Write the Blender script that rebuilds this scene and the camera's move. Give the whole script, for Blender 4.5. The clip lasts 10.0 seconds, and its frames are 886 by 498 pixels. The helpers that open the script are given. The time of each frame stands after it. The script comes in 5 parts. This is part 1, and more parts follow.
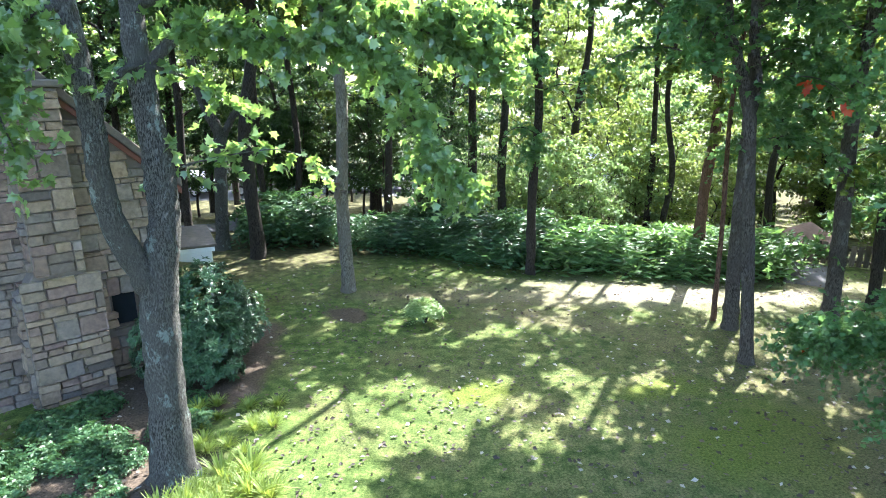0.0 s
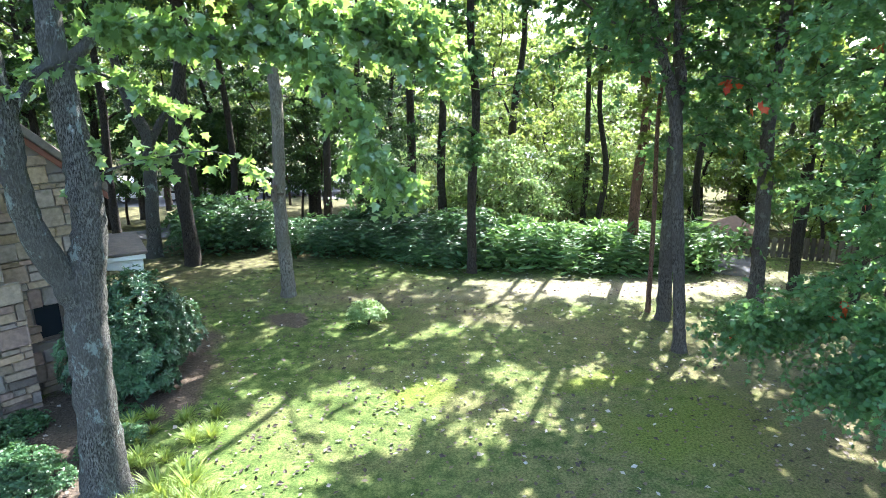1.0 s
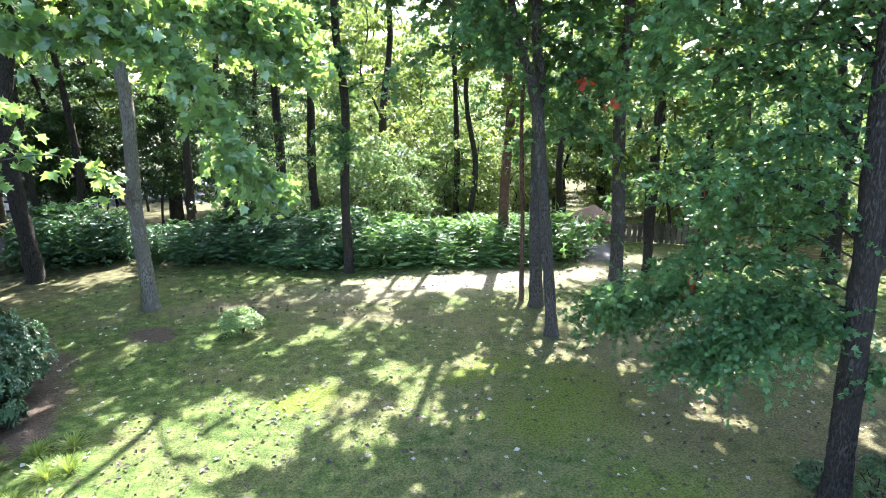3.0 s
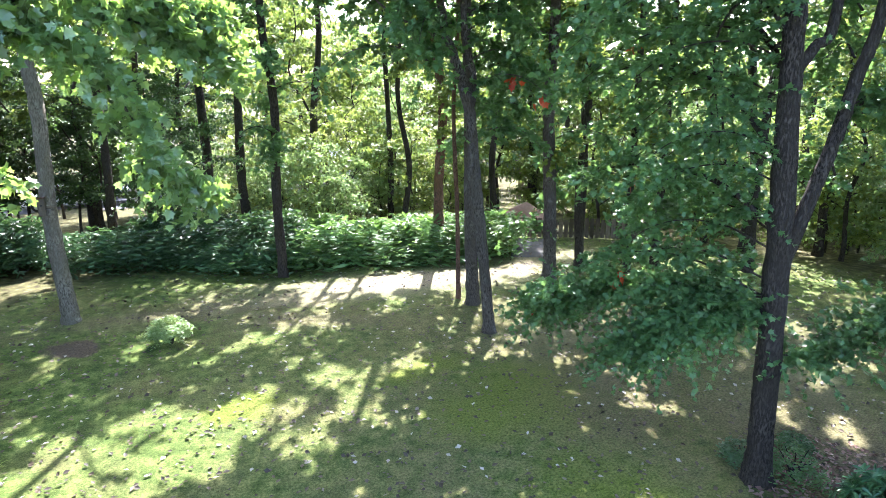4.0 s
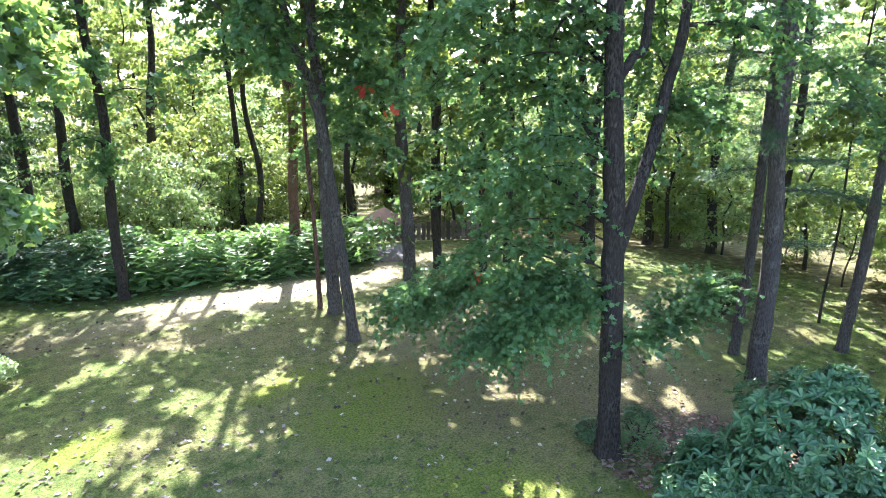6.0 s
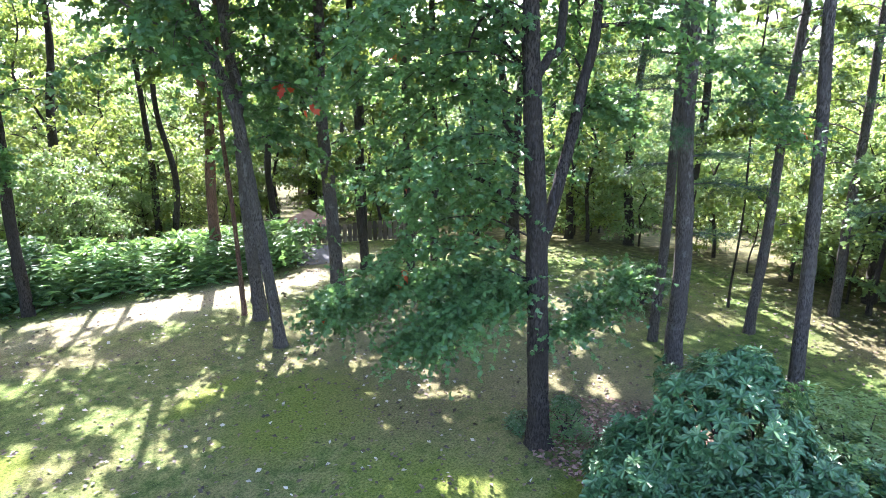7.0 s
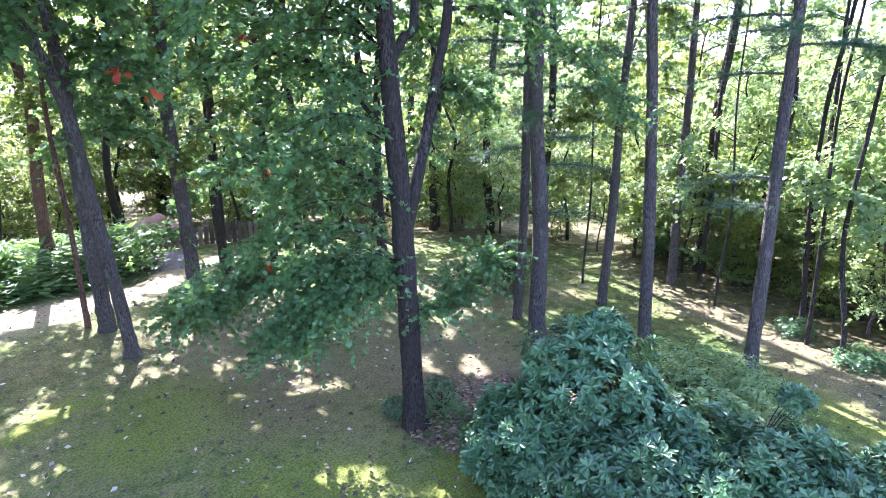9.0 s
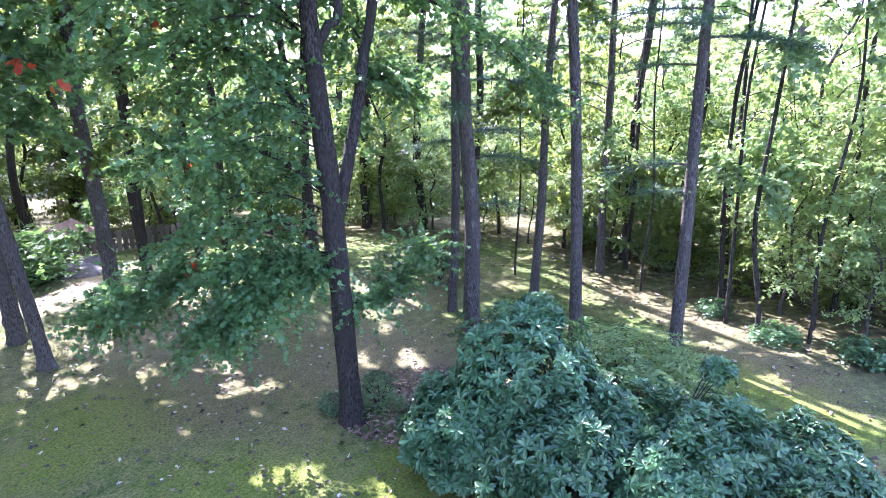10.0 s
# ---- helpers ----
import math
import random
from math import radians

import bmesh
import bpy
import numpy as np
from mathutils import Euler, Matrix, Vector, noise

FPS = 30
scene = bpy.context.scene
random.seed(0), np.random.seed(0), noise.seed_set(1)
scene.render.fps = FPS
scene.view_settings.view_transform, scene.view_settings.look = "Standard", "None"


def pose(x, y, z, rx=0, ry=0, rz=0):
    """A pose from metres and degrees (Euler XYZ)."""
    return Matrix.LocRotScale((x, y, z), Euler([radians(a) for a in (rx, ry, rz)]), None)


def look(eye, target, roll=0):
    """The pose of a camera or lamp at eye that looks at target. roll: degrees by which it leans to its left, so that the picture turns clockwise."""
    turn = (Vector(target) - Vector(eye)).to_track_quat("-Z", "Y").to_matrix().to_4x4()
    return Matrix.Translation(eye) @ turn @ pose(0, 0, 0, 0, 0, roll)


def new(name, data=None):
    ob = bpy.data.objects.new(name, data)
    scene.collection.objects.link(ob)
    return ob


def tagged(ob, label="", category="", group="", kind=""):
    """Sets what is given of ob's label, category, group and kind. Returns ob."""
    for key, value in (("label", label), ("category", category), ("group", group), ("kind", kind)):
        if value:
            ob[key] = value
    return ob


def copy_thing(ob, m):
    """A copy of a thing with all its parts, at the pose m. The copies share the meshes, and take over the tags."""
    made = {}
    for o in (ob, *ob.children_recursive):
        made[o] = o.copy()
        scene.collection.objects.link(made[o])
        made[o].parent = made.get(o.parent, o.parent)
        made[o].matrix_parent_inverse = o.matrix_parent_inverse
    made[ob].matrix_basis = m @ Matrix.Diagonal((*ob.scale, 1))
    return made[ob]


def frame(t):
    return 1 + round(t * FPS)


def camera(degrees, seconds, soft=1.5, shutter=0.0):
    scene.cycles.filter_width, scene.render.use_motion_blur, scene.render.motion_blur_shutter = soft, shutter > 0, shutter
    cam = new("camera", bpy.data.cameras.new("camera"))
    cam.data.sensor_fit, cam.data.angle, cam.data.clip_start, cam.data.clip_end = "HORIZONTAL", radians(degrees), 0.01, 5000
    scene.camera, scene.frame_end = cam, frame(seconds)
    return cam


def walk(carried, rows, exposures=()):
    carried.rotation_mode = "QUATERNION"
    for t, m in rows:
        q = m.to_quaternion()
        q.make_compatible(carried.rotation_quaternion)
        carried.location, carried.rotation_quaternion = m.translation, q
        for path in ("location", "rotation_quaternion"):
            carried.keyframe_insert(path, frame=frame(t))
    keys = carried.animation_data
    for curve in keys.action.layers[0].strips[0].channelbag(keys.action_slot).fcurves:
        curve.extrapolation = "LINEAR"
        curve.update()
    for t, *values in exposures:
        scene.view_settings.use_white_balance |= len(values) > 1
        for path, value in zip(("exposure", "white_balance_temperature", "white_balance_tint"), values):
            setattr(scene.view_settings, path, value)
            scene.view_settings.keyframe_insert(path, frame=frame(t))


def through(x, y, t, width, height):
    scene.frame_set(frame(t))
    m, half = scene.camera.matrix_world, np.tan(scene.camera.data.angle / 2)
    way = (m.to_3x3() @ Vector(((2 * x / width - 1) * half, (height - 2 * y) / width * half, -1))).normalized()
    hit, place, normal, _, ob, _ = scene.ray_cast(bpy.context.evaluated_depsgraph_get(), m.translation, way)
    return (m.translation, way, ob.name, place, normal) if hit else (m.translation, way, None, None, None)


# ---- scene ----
cam = camera(71.36, 10.0, soft=0.9)
PATH = [
    (0, pose(-0.017, -0.001, 4.580, 0, 0, -0.00) @ pose(0, 0, 0, 74.69) @ pose(0, 0, 0, 0, 0, -0.09)),
    (0.5, pose(-0.015, -0.006, 4.570, 0, 0, -2.80) @ pose(0, 0, 0, 74.76) @ pose(0, 0, 0, 0, 0, -0.12)),
    (1, pose(0.001, -0.010, 4.558, 0, 0, -5.55) @ pose(0, 0, 0, 74.82) @ pose(0, 0, 0, 0, 0, -0.16)),
    (1.5, pose(-0.010, 0.007, 4.549, 0, 0, -8.64) @ pose(0, 0, 0, 74.86) @ pose(0, 0, 0, 0, 0, -0.11)),
    (2, pose(-0.010, 0.010, 4.539, 0, 0, -11.53) @ pose(0, 0, 0, 74.87) @ pose(0, 0, 0, 0, 0, -0.11)),
    (2.5, pose(-0.001, 0.022, 4.547, 0, 0, -14.46) @ pose(0, 0, 0, 74.73) @ pose(0, 0, 0, 0, 0, -0.02)),
    (4, pose(0.002, 0.031, 4.548, 0, 0, -23.56) @ pose(0, 0, 0, 74.60) @ pose(0, 0, 0, 0, 0, 0.02)),
    (4.5, pose(-0.003, 0.031, 4.547, 0, 0, -26.84) @ pose(0, 0, 0, 74.69) @ pose(0, 0, 0, 0, 0, 0.05)),
    (5, pose(0.004, 0.004, 4.558, 0, 0, -30.05) @ pose(0, 0, 0, 74.84) @ pose(0, 0, 0, 0, 0, 0.08)),
    (5.5, pose(-0.005, 0.006, 4.566, 0, 0, -33.48) @ pose(0, 0, 0, 75.05) @ pose(0, 0, 0, 0, 0, 0.15)),
    (7, pose(0.022, 0.008, 4.568, 0, 0, -43.86) @ pose(0, 0, 0, 75.04) @ pose(0, 0, 0, 0, 0, -0.03)),
    (7.5, pose(0.007, 0.006, 4.518, 0, 0, -47.28) @ pose(0, 0, 0, 75.09) @ pose(0, 0, 0, 0, 0, 0.01)),
    (8, pose(0.011, -0.001, 4.467, 0, 0, -50.38) @ pose(0, 0, 0, 75.04) @ pose(0, 0, 0, 0, 0, -0.10)),
    (8.5, pose(0.008, -0.007, 4.404, 0, 0, -53.45) @ pose(0, 0, 0, 75.11) @ pose(0, 0, 0, 0, 0, -0.07)),
    (9, pose(0.012, -0.012, 4.340, 0, 0, -56.56) @ pose(0, 0, 0, 75.18) @ pose(0, 0, 0, 0, 0, -0.10)),
    (9.5, pose(0.009, -0.019, 4.275, 0, 0, -59.74) @ pose(0, 0, 0, 75.22) @ pose(0, 0, 0, 0, 0, -0.17)),
    (10, pose(0.016, -0.026, 4.206, 0, 0, -62.90) @ pose(0, 0, 0, 75.26) @ pose(0, 0, 0, 0, 0, -0.33)),
]
EXPOSURES = [(0.0, 3.22, 5850, 12), (2.5, 3.27, 5850, 16), (5.0, 3.34, 6000, 20), (7.5, 3.5, 5800, 25), (8.5, 3.58, 5600, 33), (10.0, 3.66, 5430, 40)]
walk(cam, PATH, EXPOSURES)

# ---- world and sun ----
SUN_AZ, SUN_EL = 31.0, 47.0        # degrees to the right of +y, and above the horizon
SUN = Vector((math.sin(radians(SUN_AZ)) * math.cos(radians(SUN_EL)),
              math.cos(radians(SUN_AZ)) * math.cos(radians(SUN_EL)), math.sin(radians(SUN_EL))))
world = bpy.data.worlds.new("sky")
scene.world = world
world.use_nodes = True
sky = world.node_tree.nodes.new("ShaderNodeTexSky")
sky.sky_type, sky.sun_disc = "NISHITA", False
sky.sun_elevation, sky.sun_rotation = radians(SUN_EL), radians(SUN_AZ)
sky.air_density, sky.dust_density = 1.0, 2.0
back = world.node_tree.nodes["Background"]
back.inputs["Strength"].default_value = 0.14
world.node_tree.links.new(sky.outputs[0], back.inputs["Color"])
sun_data = bpy.data.lights.new("sun", "SUN")
sun_data.energy, sun_data.angle, sun_data.color = 3.5, radians(0.53), (1.0, 0.95, 0.86)
new("sun", sun_data).matrix_world = look(SUN * 60, (0, 0, 0))


# ---- small tools ----
class Geo:
    """Triangles gathered from several pieces."""
    def __init__(self):
        self.v, self.f, self.n = [], [], 0

    def add(self, v, f):
        v, f = np.asarray(v, float).reshape(-1, 3), np.asarray(f, int)
        if f.shape[1] == 4:
            f = np.concatenate([f[:, [0, 1, 2]], f[:, [0, 2, 3]]])
        self.v.append(v)
        self.f.append(f + self.n)
        self.n += len(v)
        return self

    def arrays(self):
        return np.concatenate(self.v), np.concatenate(self.f)


def mesh_of(name, geo, material, smooth=False):
    v, f = geo.arrays()
    me = bpy.data.meshes.new(name)
    me.vertices.add(len(v))
    me.vertices.foreach_set("co", v.ravel())
    me.loops.add(f.size)
    me.loops.foreach_set("vertex_index", f.ravel().astype(np.int32))
    me.polygons.add(len(f))
    me.polygons.foreach_set("loop_start", np.arange(0, f.size, 3, dtype=np.int32))
    me.polygons.foreach_set("use_smooth", np.full(len(f), smooth))
    me.update(calc_edges=True)
    me.materials.append(material)
    return me


def part(name, geo, material, parent=None, label="", smooth=False, kind=""):
    ob = new(name, mesh_of(name, geo, material, smooth))
    ob.parent = parent
    return tagged(ob, label, kind=kind)


def thing(name, label, category, at=(0, 0, 0), group="", kind=""):
    ob = new(name)
    ob.empty_display_size = 0.2
    ob.location = at
    return tagged(ob, label, category, group, kind)


def unit(a):
    return a / np.maximum(np.linalg.norm(a, axis=-1, keepdims=True), 1e-9)


def box(x0, x1, y0, y1, z0, z1, bevel=0.0):
    """A box with its edges taken off, as vertices and triangles."""
    bm = bmesh.new()
    bmesh.ops.create_cube(bm, size=1)
    for v in bm.verts:
        v.co = Vector((x0 + (v.co.x + .5) * (x1 - x0), y0 + (v.co.y + .5) * (y1 - y0), z0 + (v.co.z + .5) * (z1 - z0)))
    if bevel:
        bmesh.ops.bevel(bm, geom=bm.edges[:], offset=bevel, segments=1, affect="EDGES")
    bmesh.ops.triangulate(bm, faces=bm.faces[:])
    bm.verts.index_update()
    out = [v.co[:] for v in bm.verts], [[v.index for v in f.verts] for f in bm.faces]
    bm.free()
    return out


def curve(points, n):
    """A smooth line of n points through the given ones (with their radii as a fourth number)."""
    p = np.array(points, float)
    p = np.vstack([2 * p[0] - p[1], p, 2 * p[-1] - p[-2]])
    out = []
    for s in np.linspace(0, len(p) - 3 - 1e-6, n):
        i, t = int(s), s - int(s)
        a, b, c, d = p[i:i + 4]
        out.append(.5 * (2 * b + (c - a) * t + (2 * a - 5 * b + 4 * c - d) * t * t + (3 * b - a - 3 * c + d) * t ** 3))
    return np.array(out)


def tube(geo, points, n=14, ring=10, rough=0.06, flare=0.0, seed=0):
    """A limb through points (x, y, z, radius), a little uneven, flared into roots at its foot."""
    rng = np.random.default_rng(seed)
    c = curve(points, n)
    p, r = c[:, :3], np.maximum(c[:, 3], .004)
    d = unit(np.gradient(p, axis=0))
    side = unit(np.cross(d, np.array([.3, 1, .15])))
    up = np.cross(d, side)
    ang = np.linspace(0, 2 * np.pi, ring, endpoint=False)
    wave = 1 + rough * rng.standard_normal((n, ring)) + rough * np.sin(ang * 2 + rng.random() * 6)[None]
    if flare:
        h = np.maximum(p[:, 2] - p[0, 2], 0)
        lobes = .55 + .45 * np.cos(ang * 4 + rng.random() * 6 + .6 * np.sin(ang * 2))
        wave = wave + flare * np.exp(-h / .22)[:, None] * lobes[None]
    rr = r[:, None] * wave
    v = p[:, None] + rr[..., None] * (np.cos(ang)[None, :, None] * side[:, None] + np.sin(ang)[None, :, None] * up[:, None])
    i, j = np.meshgrid(np.arange(n - 1), np.arange(ring), indexing="ij")
    k = (j + 1) % ring
    f = np.stack([i * ring + j, i * ring + k, (i + 1) * ring + k, (i + 1) * ring + j], -1).reshape(-1, 4)
    geo.add(v, f)
    cap = [[(n - 1) * ring + a, (n - 1) * ring + a + 1, (n - 1) * ring] for a in range(1, ring - 1)]
    geo.f.append(np.array(cap) + geo.n - n * ring)
    return p


# leaf outlines: across, along, lift; and their triangles
DIAMOND = (np.array([(0, 0, 0), (.33, .45, .07), (0, 1, -.03), (-.33, .45, .07)]), np.array([(0, 1, 2), (0, 2, 3)]))
OVAL = (np.array([(0, 0, 0), (.15, .3, .05), (.17, .65, .04), (0, 1, -.06), (-.17, .65, .04), (-.15, .3, .05), (0, .5, 0)]),
        np.array([(0, 1, 6), (1, 2, 6), (2, 3, 6), (3, 4, 6), (4, 5, 6), (5, 0, 6)]))
LOBES = [(0, 0), (.2, .05), (.52, .1), (.36, .34), (.56, .62), (.26, .6), (0, 1.05), (-.26, .6), (-.56, .62), (-.36, .34), (-.52, .1), (-.2, .05)]
MAPLE = (np.array([(x, y, .1 * abs(x) - .06 * y * y) for x, y in LOBES] + [(0, .38, 0)]),
         np.array([(i, (i + 1) % 12, 12) for i in range(12)]))
SLENDER = (OVAL[0] * np.array([.8, 1, 1]), OVAL[1])
BLUNT = (np.array([(0, 0, 0), (.12, .3, .05), (.18, .66, .05), (.08, .96, -.03), (-.08, .96, -.03), (-.18, .66, .05), (-.12, .3, .05)]), np.array([(0, i, i + 1) for i in range(1, 6)]))
NEEDLE = (np.array([(-.02, 0, 0), (.02, 0, 0), (0, 1, -.05)]), np.array([(0, 1, 2)]))


def leaves(geo, shape, p, axis, normal, size):
    tv, tf = shape
    y = unit(axis)
    x = unit(np.cross(y, normal))
    z = np.cross(x, y)
    m = np.stack([x, y, z], 1) * np.asarray(size)[:, None, None]
    v = np.einsum("kc,ncd->nkd", tv, m) + p[:, None]
    f = tf[None] + (np.arange(len(p)) * len(tv))[:, None, None]
    if len(p):
        geo.add(v.reshape(-1, 3), f.reshape(-1, 3))


def twig_leaves(geo, rng, shape, start, way, length, per, size, droop=.3, flat=.7, keep=None, hang=.35):
    """Leaves along many twigs at once; keep(points) says which may stay."""
    n = len(start)
    t = rng.random((n, per)) * .9 + .1
    p = start[:, None] + way[:, None] * (length[:, None] * t)[..., None]
    p[..., 2] -= droop * length[:, None] * t * t
    axis = way[:, None] * .5 + rng.standard_normal((n, per, 3)) * .6 + np.array([0, 0, -hang])
    normal = np.array([0, 0, flat]) + rng.standard_normal((n, per, 3)) * (1 - flat) * .9
    p, axis, normal = p.reshape(-1, 3), axis.reshape(-1, 3), normal.reshape(-1, 3)
    s = size * (.65 + .6 * rng.random(len(p)))
    if keep is not None:
        k = keep(p)
        p, axis, normal, s = p[k], axis[k], normal[k], s[k]
    leaves(geo, shape, p, axis, normal, s)


def ball(rng, n, centre, radii, shell=.55):
    """Points in an ellipsoid, thicker towards its skin, and the way outwards at each."""
    d = unit(rng.standard_normal((n, 3)))
    r = shell + (1 - shell) * rng.random((n, 1)) ** .6
    return np.array(centre) + d * r * np.array(radii), unit(d / np.array(radii))


def along(rng, line, n, spread, up=.15):
    """Twig starts on a branch and their ways, splayed out sideways from it."""
    line = np.asarray(line)
    s = (.1 + .9 * rng.random(n)) * (len(line) - 1.001)
    i = s.astype(int)
    p = line[i] + (line[i + 1] - line[i]) * (s - i)[:, None]
    d = unit(line[np.minimum(i + 1, len(line) - 1)] - line[i])
    way = unit(d * .7 + rng.standard_normal((n, 3)) * np.array([1, 1, .45]) * spread + np.array([0, 0, up]))
    return p, way


# sunlit openings on the ground: x, y, half widths, turn. No leaf of the high crowns stands between them and the sun.
OPEN = [(-1.0, 7.65, 2.0, 1.1, 20), (-1.7, 6.2, 1.05, 1.1, 0), (.2, 8.0, .8, .55, 25), (4.9, 12.75, 2.6, .62, -8), (3.0, 13.3, 1.2, .5, -20), (7.3, 12.9, 1.3, .8, 10),
        (8.9, 12.6, 1.2, .8, 0), (1.0, 10.7, 1.2, .28, 28), (2.2, 11.2, .6, .25, 10), (3.3, 8.6, .5, .22, 20), (7.7, 4.5, .42, .3, 20),
        (6.0, 6.2, .25, .5, 30), (9.0, -1.0, 1.0, .5, 54), (11.3, .1, .9, .4, 54), (12.4, 1.6, 1.3, .55, 54), (13.1, 3.1, 1.1, .6, 54), (12.3, 4.6, .9, .4, 30), (9.8, 6.0, .8, .45, 0), (7.8, 4.55, .5, .35, 10),
        (10.6, 7.2, .8, .4, 20), (6.3, 7.2, .5, .2, 40), (8.5, 3.0, .5, .25, 30),
        (-2.6, 5.2, 1.3, .8, 0), (-4.0, 15.4, .9, .22, 0), (-6.0, 14.6, 1.2, .3, 0), (12.2, 9.0, 1.5, .6, 0), (13.5, 11.0, 2.0, .8, 0)]
_r = np.random.default_rng(5)
DAPPLE = np.column_stack([_r.uniform(-5, 14, 400), _r.uniform(1, 15, 400), _r.uniform(.1, .42, 400), _r.uniform(.08, .26, 400), _r.uniform(-10, 60, 400)])
DAPPLE[DAPPLE[:, 0] > 4.5, 2:4] *= .85
DAPPLE[(DAPPLE[:, 0] > 1) & (DAPPLE[:, 0] < 8) & (DAPPLE[:, 1] < 11.5), 2:4] *= 1.3
DAPPLE[(DAPPLE[:, 0] < 1.5) & (DAPPLE[:, 1] > 9.8), 2:4] *= .45
OPENINGS = np.vstack([np.array(OPEN), DAPPLE])


# foliage that the sun reaches through the high crowns: x, y, z, half widths, share left open
LIT_FOLIAGE = [(-.9, 7.0, 4.8, 2.9, 1.7, .93), (5.2, 5.6, 3.0, 1.5, 1.8, .5), (6.2, 1.0, 1.3, 1.6, 2.4, .35), (4.5, 15.2, 1.0, 3.2, .9, .5), (-4.0, 9.2, 1.5, 1.0, 1.2, .4),
               (7.4, 3.4, 4.5, 1.4, 1.6, .45), (-5.4, 8.2, 2.5, .8, .8, .45), (-.4, 11.3, .3, .7, .5, .8), (-4.0, 6.2, .3, 1.7, 1.5, .6),
               (7.8, 19.6, 3.0, 5.5, 3.0, .62), (13.3, -1.2, 3.5, 2.5, 2.9, .9), (15.0, 12.0, 2.5, 4.0, 3.0, .5),
               (-3.6, 17.3, 1.2, 2.2, .9, .75), (-2.3, 5.9, .2, 1.2, .8, .85), (14.8, 2.4, 3.0, 3.0, 3.4, .85), (17.0, 5.0, 4.0, 3.5, 4.0, .75)]


def shading(p, openings=OPENINGS):
    """True for the leaves that may stand: those whose shadow falls outside the openings."""
    s = np.array(SUN)
    g = p[:, :2] - s[None, :2] * (p[:, 2:3] / s[2])
    g = g + .16 * np.sin(g[:, ::-1] * 5.1 + 1) + .1 * np.sin(g[:, ::-1] * 11.3)
    ok = np.ones(len(p), bool)
    for x, y, z, a, b, share in LIT_FOLIAGE:
        h = p[:, :2] - s[None, :2] * ((p[:, 2:3] - z) / s[2])
        inside = ((h[:, 0] - x) / a) ** 2 + ((h[:, 1] - y) / b) ** 2 < 1
        patch = np.sin(h[:, 0] * 4.3 + 2 * np.sin(h[:, 1] * 2.9)) * np.sin(h[:, 1] * 4.9 + z) * .5 + .5
        ok &= ~(inside & (patch < share) & (p[:, 2] > z))
    for x, y, a, b, turn in openings:
        c, n = math.cos(radians(turn)), math.sin(radians(turn))
        u, w = (g[:, 0] - x) * c + (g[:, 1] - y) * n, -(g[:, 0] - x) * n + (g[:, 1] - y) * c
        lit = (u / a) ** 2 + (w / b) ** 2 < 1
        if a > 1.1:      # the wide openings are crossed by stray sprays
            lit &= np.sin(g[:, 0] * 3.7 + 1.5 * np.sin(g[:, 1] * 4.1)) * np.sin(g[:, 1] * 6.3 + g[:, 0]) < .9
        ok &= ~lit
    return ok


def clear_of_openings(p):
    """True for leaves of the low boughs that leave the wide sunlit openings free."""
    return shading(p, OPEN)


def ground_z(x, y):
    r = np.hypot(x, y)
    t = np.clip((r - 16.5) / 23.5, 0, 1)
    return -2.4 * t * t * (3 - 2 * t) + .03 * np.sin(x * .9 + 1) * np.sin(y * .8) * np.clip(r / 6, 0, 1)


# ---- materials ----
def material(name):
    m = bpy.data.materials.new(name)
    m.use_nodes = True
    nt = m.node_tree
    return m, nt, nt.nodes["Principled BSDF"]


def node(nt, kind, values=()):
    n = nt.nodes.new("ShaderNode" + kind)
    for key, value in dict(values).items():
        if isinstance(value, bpy.types.NodeSocket):
            nt.links.new(value, n.inputs[key])
        else:
            n.inputs[key].default_value = value
    return n


def ramp(nt, fac, stops):
    n = nt.nodes.new("ShaderNodeValToRGB")
    nt.links.new(fac, n.inputs[0])
    e = n.color_ramp.elements
    while len(e) < len(stops):
        e.new(.5)
    for el, (at, col) in zip(e, stops):
        el.position = at
        el.color = (*col, 1) if len(col) == 3 else col
    return n.outputs[0]


def mix(nt, fac, a, b):
    n = nt.nodes.new("ShaderNodeMix")
    n.data_type = "RGBA"
    for sock, value in ((n.inputs[0], fac), (n.inputs[6], a), (n.inputs[7], b)):
        if isinstance(value, bpy.types.NodeSocket):
            nt.links.new(value, sock)
        else:
            sock.default_value = value if not isinstance(value, tuple) or len(value) == 4 else (*value, 1)
    return n.outputs[2]


def noise_of(nt, scale, detail=4, vector=None, stretch=None, rough=.55, out=0):
    n = node(nt, "TexNoise", {"Scale": scale, "Detail": detail, "Roughness": rough})
    if vector is None:
        vector = nt.nodes.new("ShaderNodeTexCoord").outputs["Object"]
    if stretch:
        mp = node(nt, "Mapping", {"Vector": vector, "Scale": stretch})
        vector = mp.outputs[0]
    nt.links.new(vector, n.inputs["Vector"])
    return n.outputs[out]


def bump(nt, bsdf, height, strength, distance):
    b = node(nt, "Bump", {"Height": height, "Strength": strength, "Distance": distance})
    nt.links.new(b.outputs[0], bsdf.inputs["Normal"])


